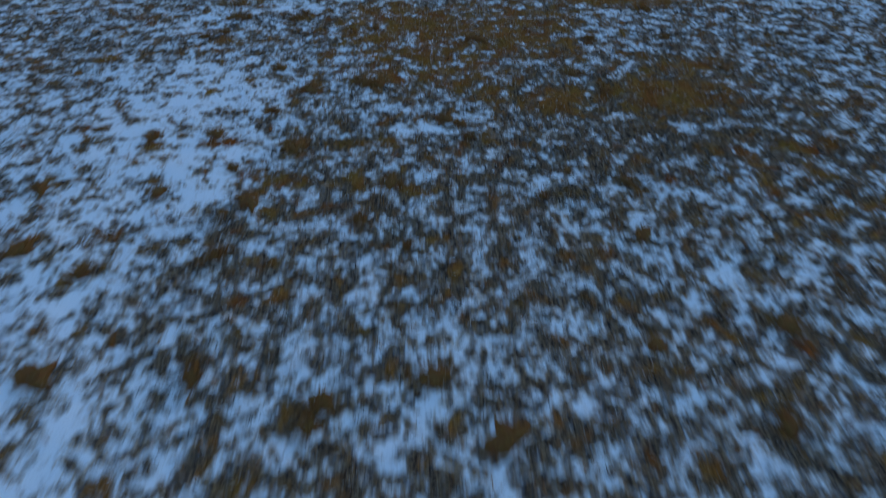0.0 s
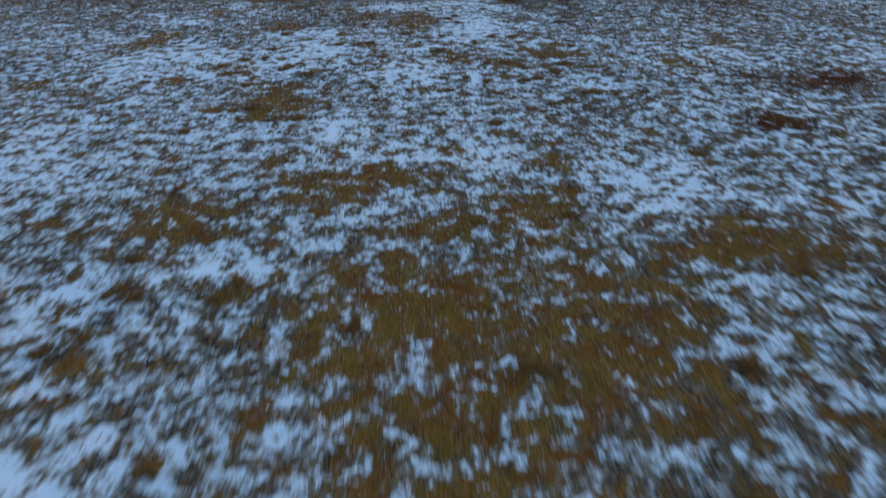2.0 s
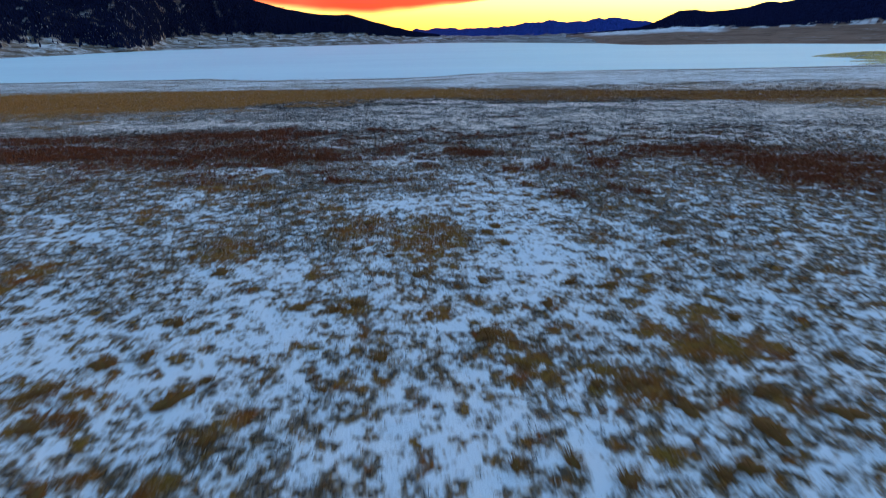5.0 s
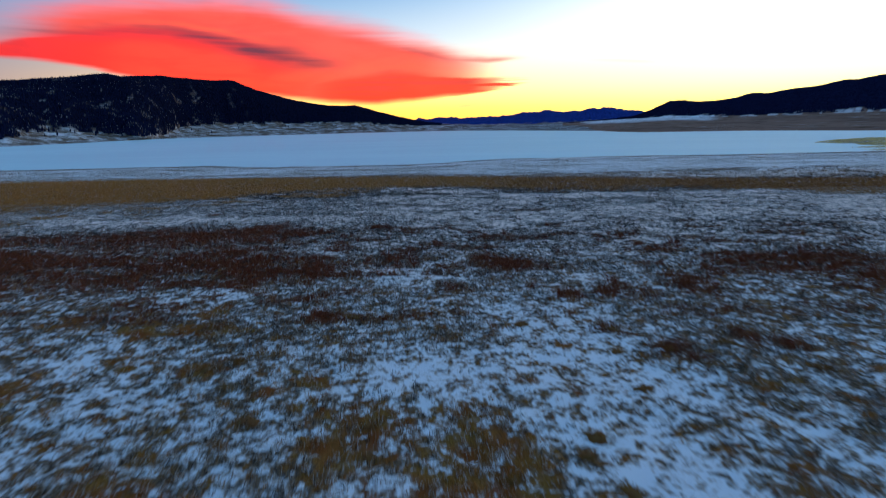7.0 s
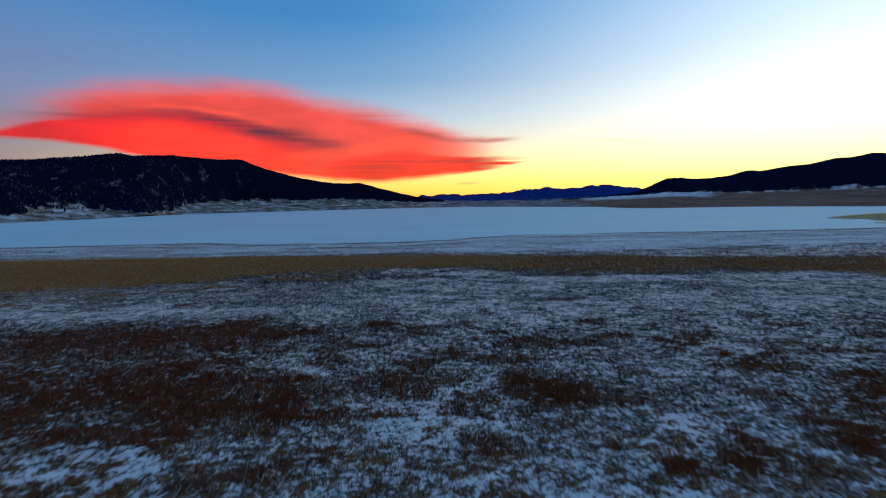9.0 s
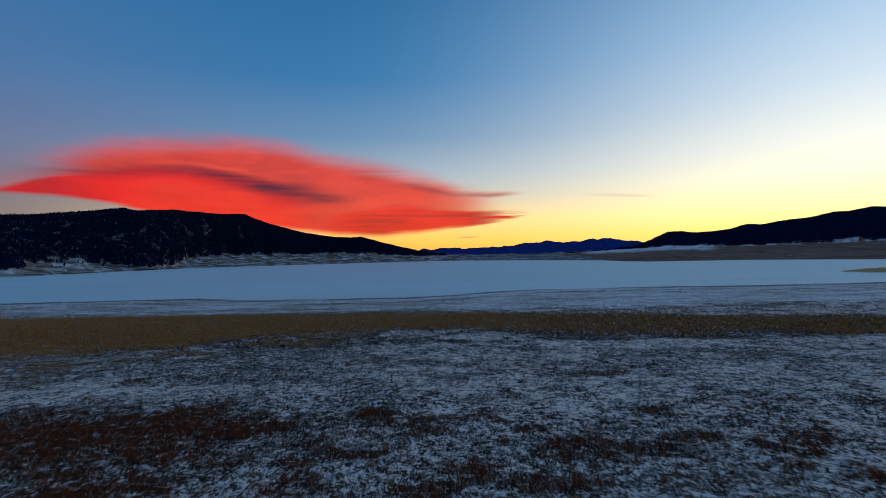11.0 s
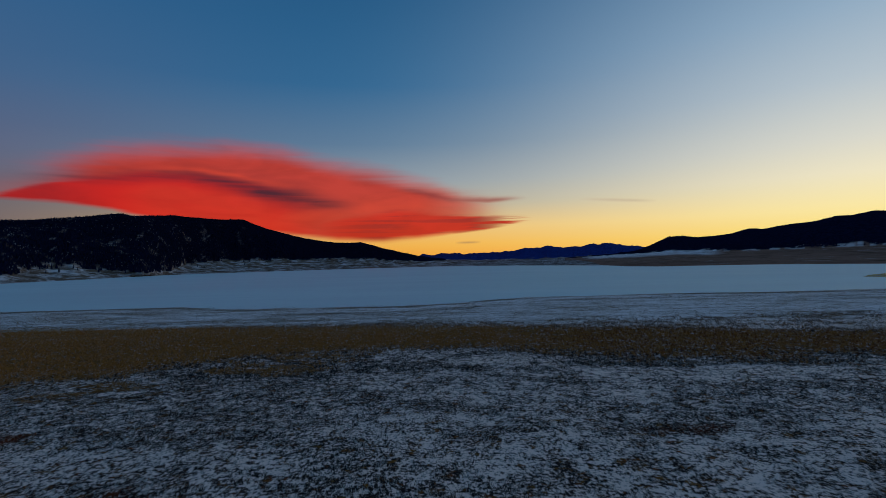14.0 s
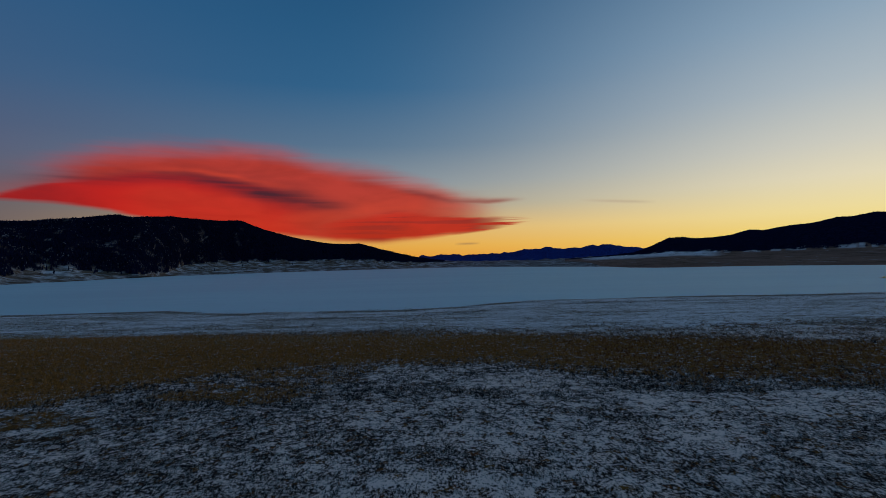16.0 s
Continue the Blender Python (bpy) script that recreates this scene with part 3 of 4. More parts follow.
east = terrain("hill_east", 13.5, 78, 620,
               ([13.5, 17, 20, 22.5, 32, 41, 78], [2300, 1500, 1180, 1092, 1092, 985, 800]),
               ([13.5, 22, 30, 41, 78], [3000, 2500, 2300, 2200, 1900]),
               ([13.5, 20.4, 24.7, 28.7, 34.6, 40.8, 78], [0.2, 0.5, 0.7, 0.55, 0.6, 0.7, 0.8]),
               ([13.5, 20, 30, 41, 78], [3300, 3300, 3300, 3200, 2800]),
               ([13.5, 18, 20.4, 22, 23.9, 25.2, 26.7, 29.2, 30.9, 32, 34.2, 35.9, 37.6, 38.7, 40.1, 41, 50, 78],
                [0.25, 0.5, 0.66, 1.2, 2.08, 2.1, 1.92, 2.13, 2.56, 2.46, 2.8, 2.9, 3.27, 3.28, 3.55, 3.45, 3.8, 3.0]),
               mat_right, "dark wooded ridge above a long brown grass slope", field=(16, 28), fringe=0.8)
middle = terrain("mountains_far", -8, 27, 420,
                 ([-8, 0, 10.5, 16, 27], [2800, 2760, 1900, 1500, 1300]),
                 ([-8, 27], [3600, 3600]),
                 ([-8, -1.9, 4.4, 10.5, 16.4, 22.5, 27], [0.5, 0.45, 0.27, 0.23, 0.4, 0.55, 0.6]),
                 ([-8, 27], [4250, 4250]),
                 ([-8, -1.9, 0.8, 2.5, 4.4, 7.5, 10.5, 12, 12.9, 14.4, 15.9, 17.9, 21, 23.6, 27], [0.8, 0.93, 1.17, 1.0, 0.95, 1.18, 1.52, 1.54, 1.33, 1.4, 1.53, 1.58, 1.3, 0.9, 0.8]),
                 mat_far, "low mountain range beyond the lake, coloured haze-blue", 1.1, jag=0.45)
back = terrain("hill_south", 78, 282, 200, ([78, 282], [900, 900]), ([78, 282], [1500, 1500]), ([78, 282], [0.4, 0.4]), ([78, 282], [2400, 2400]),
               ([78, 130, 180, 230, 282], [3.0, 2.2, 1.8, 2.4, 3.0]), mat_right, "low wooded rise closing the valley")

# ---- red sunset cloud ----


def cloud_material(name, tones):
    """Self-glowing cloud, sunset light put into its tones: veil, core, lit folds, shaded folds."""
    m = bpy.data.materials.new(name)
    m.use_nodes = True
    nt = m.node_tree
    nt.nodes.clear()
    comb = nt.nodes.new("ShaderNodeCombineXYZ")
    nt.links.new(attr(nt, "u"), comb.inputs[0])
    nt.links.new(attr(nt, "v"), comb.inputs[1])

    def at(sx, sy, ox=0.0):
        n = nt.nodes.new("ShaderNodeMapping")
        nt.links.new(comb.outputs[0], n.inputs[0])
        n.inputs["Scale"].default_value = (sx, sy, 1)
        n.inputs["Location"].default_value = (ox, 0, 0)
        n.inputs["Rotation"].default_value = (0, 0, radians(5))
        return n.outputs[0]
    broad = noise_tex(nt, at(0.13, 0.45), 1.0, 4, 0.5, 0.4)
    wisp = noise_tex(nt, at(0.16, 0.9, 3.0), 1.0, 4, 0.5, 0.5)
    veil, core, glow_tone, fold = tones
    col = mix(nt, remap(nt, broad, 0.35, 0.65), tuple(v * 0.88 for v in veil), tuple(v * 1.12 for v in veil))
    col = mix(nt, attr(nt, "core"), col, mix(nt, remap(nt, broad, 0.36, 0.62), tuple(v * 0.84 for v in core), core))
    col = mix(nt, maths(nt, "MULTIPLY", attr(nt, "under"), remap(nt, wisp, 0.3, 0.6, 0.55, 1.0)), col, glow_tone)
    col = mix(nt, maths(nt, "MULTIPLY", attr(nt, "fold"), remap(nt, wisp, 0.25, 0.55, 0.65, 1.0)), col, fold)
    a = maths(nt, "MULTIPLY", attr(nt, "dense"), remap(nt, maths(nt, "ADD", wisp, attr(nt, "dense")), 0.3, 1.0, 0.75, 1.0))
    em = nt.nodes.new("ShaderNodeEmission")
    nt.links.new(col, em.inputs[0])
    tr = nt.nodes.new("ShaderNodeBsdfTransparent")
    mx = nt.nodes.new("ShaderNodeMixShader")
    nt.links.new(a, mx.inputs[0])
    nt.links.new(tr.outputs[0], mx.inputs[1])
    nt.links.new(em.outputs[0], mx.inputs[2])
    out = nt.nodes.new("ShaderNodeOutputMaterial")
    nt.links.new(mx.outputs[0], out.inputs[0])
    return m


def cloud_sheet(az0, az1, low, high, field, mat, label, n=(150, 420), far=4550):
    """A bowed sheet of cloud; field gives its density, core, painted highlights and folds by bearing and height."""
    az = np.linspace(az0, az1, n[1])
    t = np.linspace(0, 1, n[0])[:, None]
    lo, hi = np.interp(az, *low), np.interp(az, *high)
    el = lo + (hi - lo) * t
    A = az + 0 * t
    dense, core, under, fold = field(A, el, lo + 0 * t, hi + 0 * t)
    r = far - 250 * np.cos((t - 0.5) * math.pi)
    P = np.stack([HUB[0] + r * np.sin(np.radians(A)), HUB[1] + r * np.cos(np.radians(A)), HUB[2] + r * np.tan(np.radians(el))], -1).reshape(-1, 3)
    ob = mesh_object("cloud", P, sheet(*n), mat, attrs={"u": A, "v": el, "dense": np.clip(dense, 0, 1), "core": np.clip(core, 0, 1),
                                                          "under": np.clip(under, 0, 1), "fold": np.clip(fold, 0, 1)})
    return tagged(ob, label, "cloud", kind="structure")


def great_cloud(A, el, lo, hi):
    """A lens cloud: a red core with a dark fold over it, a paler veil above, and a striped tail."""
    w, fine = fbm(A / 6, el / 1.3, 4, 101), fbm(A / 7, el / 0.24, 3, 107)
    e = el + 0.45 * w
    line = np.interp(A, [-44, -40.3, -38.4, -36.5, -32.2, -29.4, -26, -22.4, -19.7, -16.9, -13.4, -8], [6.4, 6.85, 7.6, 8.2, 8.8, 9.4, 9.4, 9.0, 8.6, 8.0, 6.8, 5.5])
    inner = step(0.45, -0.35, e - line + 0.25 * fine)
    lens_top = np.interp(A, [-18, -16.4, -11, -4.9, 1.3, 5.1, 9.7, 12], [3.6, 4.2, 5.0, 5.75, 5.35, 5.1, 4.95, 4.9])
    lens = step(0.4, -0.3, e - lens_top) * step(-17, -9, A)
    core = np.maximum(inner * step(-9, -19, A), 0.85 * lens)
    ridge = np.interp(A, [-34, -30.8, -26, -22.4, -19.7, -16.9, -14.6, -12.8, -8], [8.55, 9.0, 9.35, 8.8, 8.2, 7.55, 7.15, 6.85, 6.4])
    amp = np.interp(A, [-38, -33, -29, -25, -22, -19, -16, -13.5, -11, -8], [0.6, 0.6, 0.7, 0.85, 0.95, 1.0, 1.0, 0.85, 0.55, 0.0])
    wide = np.interp(A, [-38, -29, -24, -19, -15, -9], [0.75, 0.65, 0.75, 1.0, 1.05, 0.5])
    fold = amp * np.exp(-((e - ridge) / wide) ** 2) * (0.85 + 0.7 * fine)
    tail = np.interp(A, [-10, -4.8, -1.1, 1.4, 5.7, 9.7], [9.0, 8.5, 7.5, 6.95, 6.75, 6.85])
    fold = np.maximum(fold, 0.42 * np.exp(-((e - tail) / 0.32) ** 2) * step(-9, 0, A))
    fold = np.maximum(fold, 0.38 * lens * step(-0.02, 0.16, fine) * step(-15, -4, A) + 0.4 * step(-31, -39, A) * inner)
    crest = np.interp(A, [-30, -28, -24.5, -21.3, -19.7, -16], [9.7, 9.85, 9.8, 9.4, 9.0, 8.6])
    # sunlit crest and lower edges, painted in as a brighter tone
    under = 0.9 * np.exp(-((e - crest) / 0.28) ** 2) * step(-30, -26.5, A) * step(-15, -19, A)
    under = np.maximum(under, 0.35 * step(-25, -12, A) * step(6, -2, A) * np.exp(-((e - lens_top - 0.9) / 0.9) ** 2))
    under = np.maximum(under, 0.25 * inner * step(-33, -28, A) * step(-15, -20, A) * step(0.6, 1.8, line - e))
    under = np.maximum(under, 0.5 * step(0.9, 0.1, el - lo) * step(-18, -12, A) * step(2, -4, A))
    up, depth = hi - e, el - lo + 0.3 * w + 0.15 * fine
    top = step(0, np.interp(A, [-42, -34, -20, -8, 2], [4.2, 3.6, 3.1, 3.2, 2.4]), up + 0.5 * fine + 0.7 * fbm(A / 9, el / 0.7, 3, 111))
    body = top * step(-0.05, np.interp(A, [-32, -24, -4, 4], [0.45, 0.9, 0.9, 0.45]), depth) * np.maximum(0.3 + 0.7 * step(-41, -33, A), inner)
    fingers = step(10.6, 7.6, A + 7 * np.abs(fine)) * step(-0.02, 0.3, depth) * step(0.3, -0.2, e - lens_top) * (1 - 0.5 * step(3, 9, A) * step(0.02, 0.14, fine))
    wing = 0.75 * np.exp(-((e - tail) / np.interp(A, [-2, 4, 10], [0.9, 0.35, 0.18])) ** 2) * step(10.2, 6, A)
    k = step(-3, 7, A)
    dense = body * (1 - k) + k * np.maximum(np.maximum(fingers, wing), 0.7 * body * step(8.5, 1, A) * step(1.6, 0.2, e - tail))
    return dense * 0.96, core, under, fold


def wisp_field(A, el, lo, hi):
    c, h = (lo + hi) / 2, (hi - lo) / 2
    d = np.exp(-((el - c) / h * 2.0) ** 2) * np.clip(1 - ((A - A.mean()) / (np.ptp(A) / 2)) ** 2, 0, 1)
    z = np.zeros_like(el)
    return 0.55 * d, z, z, z


mat_cloud = cloud_material("glowing_cloud", (srgb(184, 57, 46), srgb(202, 32, 26), srgb(230, 72, 46), srgb(76, 27, 43)))
cloud_sheet(-45, 12.5, ([-45, -40.3, -36.5, -32.2, -27.6, -15.8, -11.1, -6.2, -2.5, 1.3, 5.0, 7.5, 9.7, 12.5], [6.3, 6.25, 6.1, 5.6, 4.5, 2.9, 2.3, 2.2, 2.5, 3.1, 3.45, 3.85, 4.25, 4.6]),
            ([-45, -40.3, -38.4, -35.2, -32.2, -27.5, -22.3, -16.8, -13.3, -7.9, -3.6, 0.2, 2.6, 10, 12.5], [9.0, 10.2, 10.8, 12.0, 12.9, 13.6, 13.9, 13.5, 12.6, 11.8, 10.6, 9.7, 8.8, 7.6, 7.3]), great_cloud, mat_cloud,
            "flat lens-shaped cloud glowing red after sunset")
mat_grey_cloud = cloud_material("grey_cloud", (srgb(150, 118, 92), srgb(150, 118, 92), srgb(150, 118, 92), srgb(120, 96, 84)))
cloud_sheet(1.6, 4.6, ([1.6, 4.6], [1.95, 2.0]), ([1.6, 4.6], [2.45, 2.45]), wisp_field, mat_grey_cloud, "small thin dusky cloud low over the mountains", (20, 60))
mat_pale_cloud = cloud_material("pale_cloud", (srgb(190, 172, 150), srgb(190, 172, 150), srgb(190, 172, 150), srgb(170, 150, 130)))
cloud_sheet(15, 23, ([15, 23], [6.2, 5.5]), ([15, 23], [6.8, 6.1]), wisp_field, mat_pale_cloud, "faint thin cloud streak in the pale sky", (20, 80))

# ---- dry grass, shrubs and trees ----
rng = np.random.default_rng(4)


def grass(name, x, y, blades, height, width, tint, frost, mat, label, wide=0.28):
    """Tufts of bent blades at the places given, joined."""
    n = len(x)
    z = land(x, y) + relief(x, y) - 0.03
    B = n * blades
    bx = np.repeat(x, blades) + rng.normal(0, 1, B) * np.repeat(height, blades) * wide
    by = np.repeat(y, blades) + rng.normal(0, 1, B) * np.repeat(height, blades) * wide
    bz = np.repeat(z, blades)
    h = np.repeat(height, blades) * rng.uniform(0.55, 1.15, B)
    w = np.repeat(width, blades) * rng.uniform(0.6, 1.3, B) / 2
    turn = rng.uniform(0, 2 * math.pi, B)
    lean = rng.uniform(0.15, 0.9, B) * h
    way = rng.uniform(0, 2 * math.pi, B)
    a = np.stack([bx - w * np.cos(turn), by - w * np.sin(turn), bz], 1)
    b = np.stack([bx + w * np.cos(turn), by + w * np.sin(turn), bz], 1)
    c = np.stack([bx + lean * np.cos(way), by + lean * np.sin(way), bz + h], 1)
    verts = np.stack([a, b, c], 1).reshape(-1, 3)
    ob = mesh_object(name, verts, np.arange(3 * B).reshape(-1, 3), mat, False, {"tint": np.repeat(tint, 3 * blades), "frost": np.repeat(frost * (1 - shrub_at(x, y)) * (1 - 0.7 * ochre_at(x, y)), 3 * blades)})
    return tagged(ob, label, "grass", kind="stuff")


def grass_material():
    m, nt, b = material("dry_grass", 0.8)
    g = nt.nodes.new("ShaderNodeNewGeometry")
    t = attr(nt, "tint")
    base = ramp(nt, [(0, (0.034, 0.026, 0.028)), (0.10, (0.06, 0.042, 0.030)), (0.25, (0.32, 0.115, 0.022)), (0.5, (0.60, 0.265, 0.058)), (0.8, (0.26, 0.075, 0.016)), (1, RED)], t)
    even = maths(nt, "MULTIPLY", remap(nt, t, 0.30, 0.36), remap(nt, t, 0.60, 0.56))
    base = mix(nt, maths(nt, "MULTIPLY", remap(nt, g.outputs["Random Per Island"], 0.0, 1.0, 0.0, 0.55, False), mixf(nt, even, 1.0, 0.3)), base, (0.040, 0.024, 0.018))
    base = mix(nt, maths(nt, "MULTIPLY", remap(nt, g.outputs["Random Per Island"], 0.56, 0.62, 0.0, 0.8), maths(nt, "MULTIPLY", mixf(nt, even, 1.0, 0.15), maths(nt, "MULTIPLY", remap(nt, t, -0.15, -0.05), remap(nt, t, 0.8, 0.7)))), base, (0.56, 0.40, 0.31))
    base = mix(nt, remap(nt, t, 1.4, 1.6), base, (0.88, 0.68, 0.28))
    base = mix(nt, remap(nt, maths(nt, "ADD", g.outputs["Random Per Island"], attr(nt, "frost")), 0.985, 1.015, 0.0, 0.88), base, (0.70, 0.70, 0.68))
    nt.links.new(base, b.inputs["Base Color"])
    return m


mat_grass = grass_material()


def scatter(x0, x1, y0, y1, density, keep):
    n = int((x1 - x0) * (y1 - y0) * density)
    x, y = rng.uniform(x0, x1, n), rng.uniform(y0, y1, n)
    ok = rng.uniform(0, 1, n) < keep(x, y)
    return x[ok], y[ok]


def bare(x, y):
    return np.clip(0.5 + (0.455 - snow_at(x, y)) / 0.12, 0.05, 1)


def tint_of(x, y):
    n = len(x)
    brown = np.clip(0.38 + 0.8 * np.clip(bald_at(x, y) + sod_at(x, y), 0, 1) + 1.5 * fbm(x / 1.1, y / 1.1, 2, 99), 0.05, 0.95)
    dark = np.where(rng.uniform(0, 1, n) < brown, rng.uniform(0.2, 0.4, n), rng.uniform(0.0, 0.1, n))
    # far blades mostly near-black: tuft shade is put into their tint
    dark = np.where(rng.uniform(0, 1, n) < 0.85 * step(105, 130, y) * step(205, 180, y), -0.3, dark)
    t = np.where(rng.uniform(0, 1, n) < shrub_at(x, y), rng.uniform(0.80, 1.0, n), dark)
    sedge = np.where(rng.uniform(0, 1, n) < 0.45 * step(0, 25, x) * step(150, 165, y), rng.uniform(0.75, 0.85, n), rng.uniform(0.35, 0.55, n))
    return np.where(rng.uniform(0, 1, n) < ochre_at(x, y), sedge, t)


def sow(x0, x1, y0, y1, density, blades, hmin, hmax, width, frost, label):
    x, y = scatter(x0, x1, y0, y1, density, bare)
    h = rng.uniform(hmin, hmax, len(x)) * (1 + 0.7 * shrub_at(x, y))
    grass("grass", x, y, blades, h, np.full(len(x), width), tint_of(x, y), frost, mat_grass, label)


sow(-19, 15, 3, 70, 17, 9, 0.10, 0.24, 0.030, 0.10, "short dry grass tufts poking through thin snow")
sow(-19, 15, 70, 128, 9, 12, 0.16, 0.34, 0.034, 0.2, "clumps of dark dry grass standing in thin snow")
sow(-50, -19, 3, 128, 5, 10, 0.16, 0.32, 0.045, 0.14, "brown grass tufts dusted with snow")
sow(15, 50, 3, 128, 5, 10, 0.16, 0.32, 0.045, 0.14, "brown grass tufts dusted with snow")
sow(-92, -50, 84, 128, 3.5, 7, 0.2, 0.4, 0.07, 0.12, "rust-brown grass in a shrubby band")
sow(50, 80, 66, 128, 3.5, 7, 0.2, 0.4, 0.07, 0.12, "rust-brown grass in a shrubby band")
sow(-100, 90, 128, 176, 4.2, 8, 0.14, 0.3, 0.05, 0.5, "clumps of dark dry grass half buried in snow")
sow(-150, 130, 166, 236, 4.0, 4, 0.25, 0.55, 0.09, 0.06, "tall ochre sedge in a band along the lake")
sow(-260, 240, 224, 334, 1.1, 4, 0.2, 0.45, 0.12, 0.42, "sparse frosted reeds on the snowy lake margin")


x, y = scatter(-62, 58, 100, 184, 2.4, lambda x, y: 0.9 * (1 - ochre_at(x, y)) * bare(x, y))
grass("grass", x, y, 9, rng.uniform(0.11, 0.24, len(x)), np.full(len(x), 0.075), np.full(len(x), -0.3), 0.0, mat_grass, "dark rounded clumps of dead grass in thin snow", 0.65)
x, y = scatter(-40, 40, 104, 172, 0.7, lambda x, y: 0.4 * (1 - ochre_at(x, y)))
grass("grass", x, y, 6, rng.uniform(0.35, 0.7, len(x)), np.full(len(x), 0.035), np.full(len(x), -0.3), 0.1, mat_grass, "dark upright dead stalks above the thin snow")

x, y = scatter(220, 440, 340, 500, 0.9, lambda x, y: 0.9 * spit_at(x, y) * (land(x, y) > LAKE_Z - 0.05))
grass("grass", x, y, 5, rng.uniform(0.4, 0.8, len(x)), np.full(len(x), 0.30), np.full(len(x), 2.0), 0.05, mat_grass, "straw-yellow reeds on a low spit in the lake")


def prism(bm, p, q, r0, r1):
    """A three-sided tapered twig from p to q."""
    d = (q - p).normalized()
    s = d.cross(Vector((0.3, 0.5, 0.81))).normalized()
    u = d.cross(s)
    ring = []
    for c, r in ((p, r0), (q, r1)):
        ring.append([bm.verts.new(c + r * (math.cos(a) * s + math.sin(a) * u)) for a in (0, 2.09, 4.19)])
    for i in range(3):
        bm.faces.new((ring[0][i], ring[0][(i + 1) % 3], ring[1][(i + 1) % 3], ring[1][i]))
    bm.faces.new(ring[1])


def part(name, bm, mat, parent, label=""):
    me = bpy.data.meshes.new(name)
    bm.to_mesh(me)
    bm.free()
    me.materials.append(mat)
    ob = new(name, me)
    ob.parent = parent
    return tagged(ob, label)


mat_stem = plain_material("red_bark", (0.28, 0.052, 0.020), (0.13, 0.030, 0.016), 6.0)
mat_twig = plain_material("dry_twig", (0.36, 0.085, 0.028), (0.18, 0.05, 0.02), 9.0)


def shrub(seed, height):
    rnd = random.Random(seed)
    root = new("shrub")
    stems, twigs = bmesh.new(), bmesh.new()
    for i in range(15):
        a, l = rnd.uniform(0, 6.28), rnd.uniform(0.1, 0.75)
        h = height * rnd.uniform(0.55, 1.0)
        p = Vector((0.10 * math.cos(a), 0.10 * math.sin(a), -0.08))
        m = p + Vector((l * 0.35 * h * math.cos(a), l * 0.35 * h * math.sin(a), h * 0.5))
        q = m + Vector((l * 0.6 * h * math.cos(a + 0.4), l * 0.6 * h * math.sin(a + 0.4), h * 0.45))
        prism(stems, p, m, 0.016, 0.011)
        prism(stems, m, q, 0.011, 0.005)
        for j in range(4):
            s = m.lerp(q, rnd.uniform(-0.3, 0.9))
            d = Vector((rnd.uniform(-1, 1), rnd.uniform(-1, 1), rnd.uniform(0.5, 1.4))) * height * 0.2
            prism(twigs, s, s + d, 0.007, 0.003)
    tagged(part("stem", stems, mat_stem, root), kind="stuff")
    tagged(part("twig", twigs, mat_twig, root, "thin rust-red twigs"), kind="stuff")
    return tagged(root, "leafless rust-red shrub rising from snowy grass", "shrub", "shrubs on the meadow")


TUSSOCKS = [(-13.0, 18.9), (-10.9, 18.4), (-8.6, 18.7), (-6.3, 14.5), (-5.4, 17.7), (1.3, 18.1), (-10.4, 11.4), (-9.5, 15.1), (-12.7, 12.3), (-9.7, 7.8),
            (3.6, 14.6), (-2.8, 7.0), (-0.1, 7.6), (7.8, 6.2), (-5.5, 22.5), (-6.8, 20.4), (17.8, 44.5), (-7.6, 30.3), (-7.3, 24.5), (-0.2, 60.1), (0.9, 58.0),
            (4.6, 56.9), (3.5, 50.0), (6.4, 52.8), (9.4, 49.8), (6.4, 47.8), (-0.1, 53.0), (-13.7, 59.3), (-9.3, 49.1), (-11.3, 47.8), (4.4, 65.5), (-7.0, 70.5),
            (-16.2, 56.9), (-19.1, 92.9), (-7.5, 88.9), (5.7, 85.7), (7.8, 82.6), (-9.7, 89.0), (0.7, 87.0), (-13.2, 85.6)]
mat_mound = plain_material("mossy_sod", (0.20, 0.100, 0.024), (0.22, 0.062, 0.018), 5.0)
mat_tuft = plain_material("tussock_blades", (0.36, 0.155, 0.030), (0.20, 0.075, 0.022), 2.5)


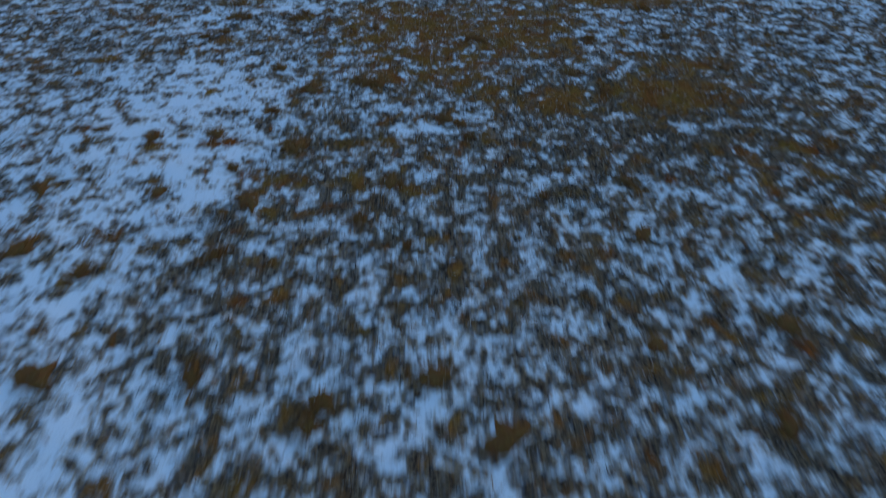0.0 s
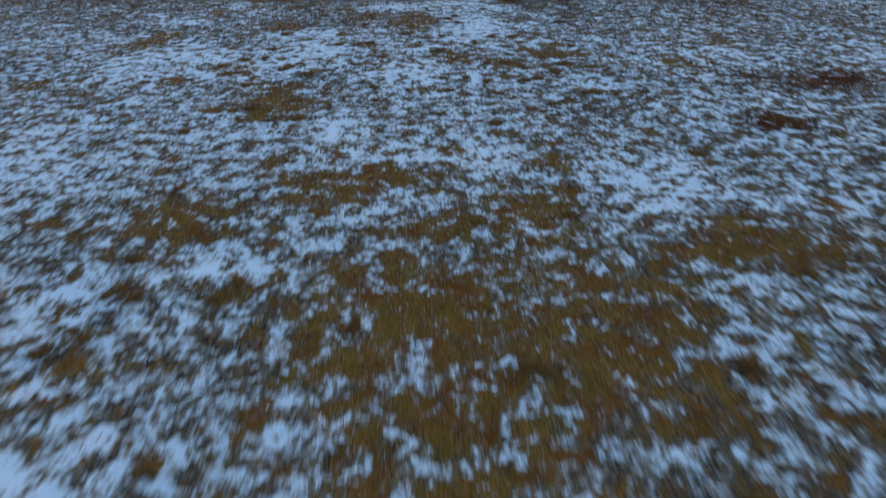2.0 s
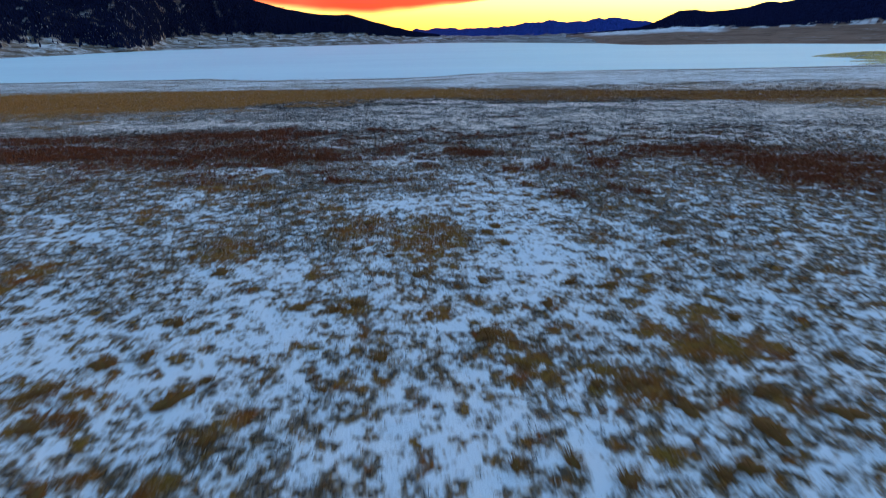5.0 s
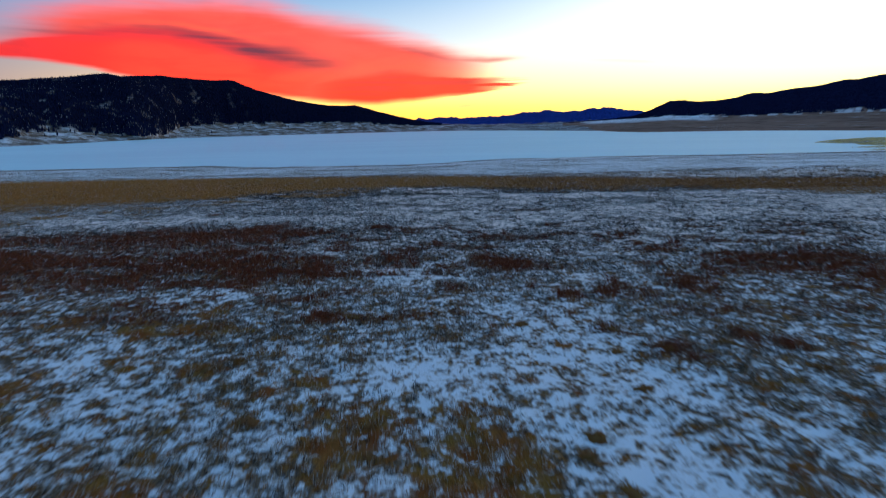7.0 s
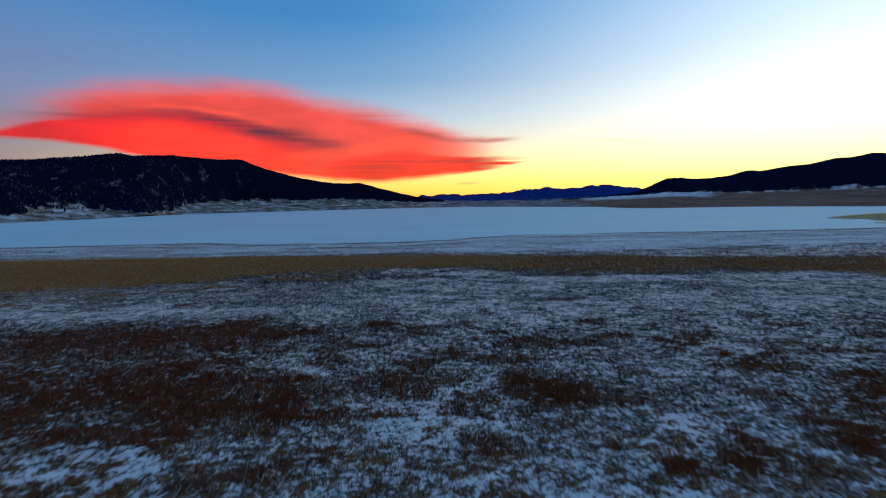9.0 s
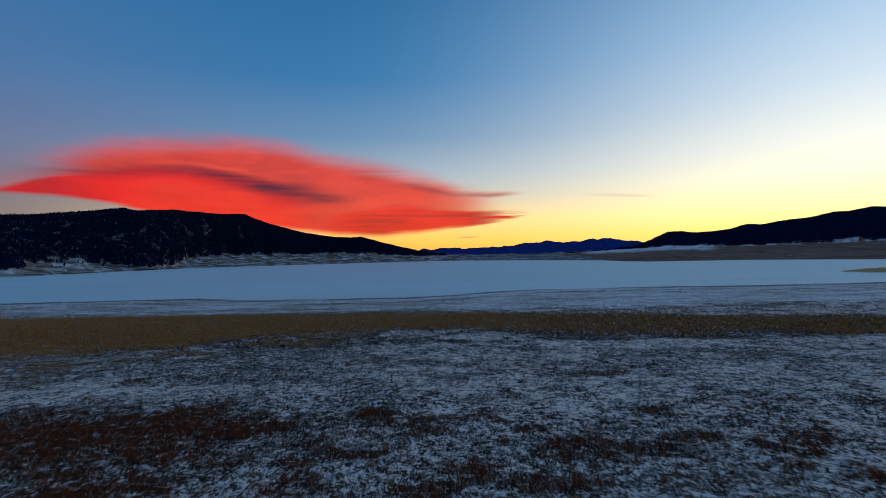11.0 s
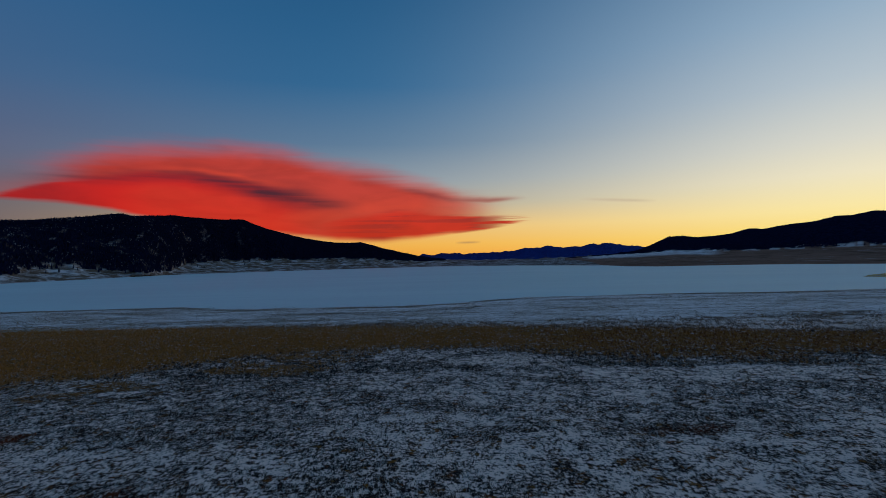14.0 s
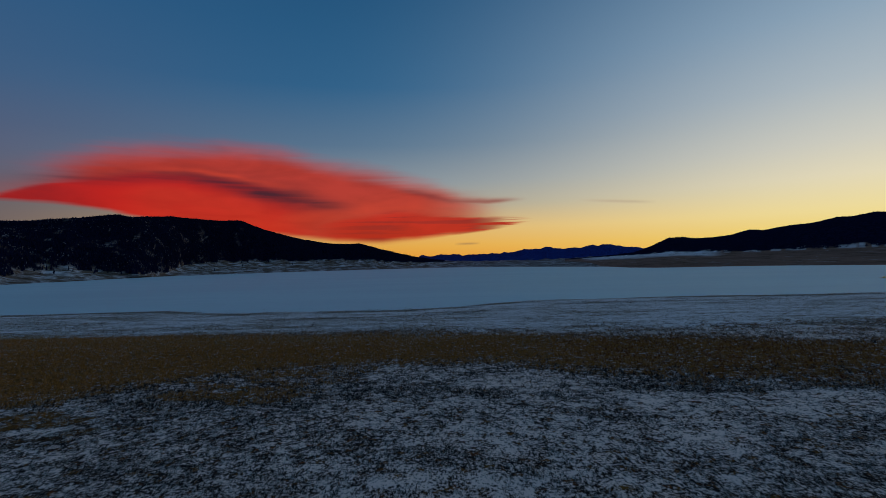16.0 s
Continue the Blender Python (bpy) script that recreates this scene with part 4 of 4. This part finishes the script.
def tussock(seed):
    """A low sod mound with bent dry blades over it."""
    rnd = random.Random(100 + seed)
    root = new("tussock")
    mound, blades = bmesh.new(), bmesh.new()
    R, H = 0.24 + 0.05 * seed, 0.08 + 0.012 * seed
    lobe = [rnd.uniform(0.55, 1.35) for k in range(12)]
    rings = []
    for f, h in ((1.0, -0.06), (0.85, 0.45 * H), (0.5, 0.85 * H)):
        rings.append([mound.verts.new((R * f * lobe[k] * math.cos(a), R * f * lobe[k] * math.sin(a), h * rnd.uniform(0.8, 1.2)))
                      for k, a in enumerate(j * 2 * math.pi / 12 for j in range(12))])
    top = mound.verts.new((0, 0, H))
    for lo, hi in zip(rings, rings[1:]):
        for k in range(12):
            mound.faces.new((lo[k], lo[(k + 1) % 12], hi[(k + 1) % 12], hi[k]))
    for k in range(12):
        mound.faces.new((rings[-1][k], rings[-1][(k + 1) % 12], top))
    for f in mound.faces:
        f.smooth = True
    for k in range(110):
        a, q = rnd.uniform(0, 6.28), math.sqrt(rnd.random()) * 1.3
        p = Vector((R * q * math.cos(a), R * q * math.sin(a), max(-0.03, H * (1 - q * q) * 0.9)))
        d = Vector((math.cos(a) * (0.3 + q), math.sin(a) * (0.3 + q), 1.0)).normalized() * rnd.uniform(0.08, 0.22)
        prism(blades, p, p + d, 0.014, 0.004)
    part("mound", mound, mat_mound, root)
    tagged(part("blade", blades, mat_tuft, root, "bent straw-brown blades"), kind="stuff")
    return tagged(root, "mossy brown grass tussock showing through thin snow", "tussock", "tussocks on the meadow")


tufts = [tussock(i) for i in range(5)]
tx, ty = scatter(-16, 14, 6, 84, 0.045, lambda x, y: 0.9 + 0 * x)
spots = TUSSOCKS + list(zip(tx.tolist(), ty.tolist()))
for n, (x, y) in enumerate(spots):
    q = np.array([x]), np.array([y])
    m = pose(x, y, float((land(*q) + relief(*q))[0]), 0, 0, (n * 97) % 360) @ Matrix.Diagonal((0.7 + 0.9 * (n * 0.618 % 1), 0.6 + 0.6 * (n * 0.414 % 1), 0.8 + 0.4 * (n * 0.732 % 1), 1))
    if n < 5:
        tufts[n].matrix_basis = m
    else:
        copy_thing(tufts[n % 5], m).matrix_basis = m

kinds = [shrub(i, 0.42 + 0.09 * i) for i in range(6)]
sx, sy = scatter(-46, 44, 40, 132, 0.45, lambda x, y: np.clip(shrub_at(x, y) - 0.18, 0, 1))
near = np.argsort(np.abs(sx + 4) + 0.35 * np.abs(sy - 95))[:290]
for n, i in enumerate(near):
    x, y = float(sx[i]), float(sy[i])
    z = float((land(sx[i:i + 1], sy[i:i + 1]) + relief(sx[i:i + 1], sy[i:i + 1]))[0])
    m = pose(x, y, z, 0, 0, (n * 137.5) % 360)
    if n < len(kinds):
        kinds[n].matrix_basis = m
    else:
        copy_thing(kinds[n % len(kinds)], m)

# ---- conifers on the hills ----


def conifer_material():
    m, nt, b = material("haze_navy_needles", 0.95, 0.0)
    g = nt.nodes.new("ShaderNodeNewGeometry")
    r = g.outputs["Random Per Island"]
    # needle colour pushed to navy, standing in for haze at this distance
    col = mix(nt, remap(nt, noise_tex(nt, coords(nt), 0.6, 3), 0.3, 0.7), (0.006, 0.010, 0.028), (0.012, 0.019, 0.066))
    col = mix(nt, maths(nt, "MULTIPLY", attr(nt, "laden"), remap(nt, r, 0.93, 0.95, 0.0, 0.4)), col, (0.6, 0.62, 0.66))
    nt.links.new(col, b.inputs["Base Color"])
    return m


mat_needles = conifer_material()
mat_bark = plain_material("grey_bark", (0.09, 0.065, 0.05), (0.05, 0.04, 0.033), 1.2)


def woods(name, land_data, count, az0, az1, front, hmin, hmax, label):
    """Spruce trees of three ragged tiers each, all over the wooded part of a hill."""
    az, k, PX, PY, zz, wood = land_data
    A = rng.uniform(az0, az1, count)
    K = 0.985 + rng.uniform(0, 1, count) ** front * 1.06
    fa = np.interp(A, az, np.arange(len(az)))
    fk = np.interp(K, k, np.arange(len(k)))
    i, j = np.minimum(fk.astype(int), len(k) - 2), np.minimum(fa.astype(int), len(az) - 2)
    u, v = fk - i, fa - j
    pick = lambda g: (g[i, j] * (1 - u) * (1 - v) + g[i + 1, j] * u * (1 - v) + g[i, j + 1] * (1 - u) * v + g[i + 1, j + 1] * u * v)
    ok = pick(wood) > 0.4
    x, y, z = pick(PX)[ok], pick(PY)[ok], pick(zz)[ok]
    n = len(x)
    h = rng.uniform(hmin, hmax, n) * (1.1 - 0.55 * np.clip(K[ok] - 1, 0, 1))
    sides = 5
    laden = step(-20, -27, A[ok]) * step(-0.12, 0.12, fbm(x / 60, y / 60, 3, 29))
    verts, faces = [], []
    for tier, (lo, hi, rad) in enumerate(((0.08, 0.55, 0.21), (0.34, 0.80, 0.155), (0.58, 1.0, 0.095))):
        turn = rng.uniform(0, 6.28, n)
        ring = []
        for s in range(sides):
            r = h * rad * rng.uniform(0.7, 1.25, n)
            a = turn + s * 2 * math.pi / sides
            ring.append(np.stack([x + r * np.cos(a), y + r * np.sin(a), z + h * lo * rng.uniform(0.8, 1.2, n)], 1))
        tip = np.stack([x, y, z + h * hi], 1)
        block = np.stack([*ring, tip], 1)
        base = (np.arange(n) * (sides + 1) + tier * n * (sides + 1))[:, None]
        for s in range(sides):
            faces.append(np.concatenate([base + s, base + (s + 1) % sides, base + sides], 1))
        verts.append(block.reshape(-1, 3))
    ob = mesh_object(name, np.concatenate(verts), np.concatenate(faces), mat_needles, False, {"laden": np.tile(np.repeat(laden, sides + 1), 3)})
    return tagged(ob, label, "forest", kind="stuff")


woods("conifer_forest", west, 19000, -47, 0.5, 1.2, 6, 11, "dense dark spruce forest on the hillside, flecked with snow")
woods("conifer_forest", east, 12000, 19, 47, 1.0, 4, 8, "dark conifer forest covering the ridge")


def conifer(seed):
    rnd = random.Random(seed)
    root = new("conifer")
    t, c = bmesh.new(), bmesh.new()
    prism(t, Vector((0, 0, -0.5)), Vector((0, 0, 6)), 0.28, 0.08)
    for i in range(7):
        z0, z1 = 0.9 + i * 1.25, 3.2 + i * 1.3
        r = 2.1 * (1 - i / 8.0)
        ring = [c.verts.new((r * rnd.uniform(0.65, 1.2) * math.cos(a), r * rnd.uniform(0.65, 1.2) * math.sin(a), z0 + rnd.uniform(-0.4, 0.4)))
                for a in [k * 2 * math.pi / 9 for k in range(9)]]
        tip = c.verts.new((0, 0, z1))
        for k in range(9):
            c.faces.new((ring[k], ring[(k + 1) % 9], tip))
    part("trunk", t, mat_bark, root)
    part("crown", c, mat_needles, root)
    return tagged(root, "lone dark spruce on the snowy lakeside slope", "tree", "conifers on the far shore")


spruces = [conifer(i) for i in range(4)]
az, k, PX, PY, zz, wood = west
spots = []
for n in range(44):
    a = random.choice([random.uniform(-27, -20), random.uniform(-20, -2.5), random.uniform(-38, -29)])
    q = min(0.98, random.betavariate(4, 1.3))
    i, j = int(np.argmin(np.abs(k - q))), int(np.argmin(np.abs(az - a)))
    m = pose(float(PX[i, j]), float(PY[i, j]), float(zz[i, j]), 0, 0, n * 77) @ Matrix.Scale(random.uniform(0.7, 1.5), 4)
    if n < 4:
        spruces[n].matrix_basis = m
    else:
        c = copy_thing(spruces[n % 4], m)
        c.matrix_basis = m
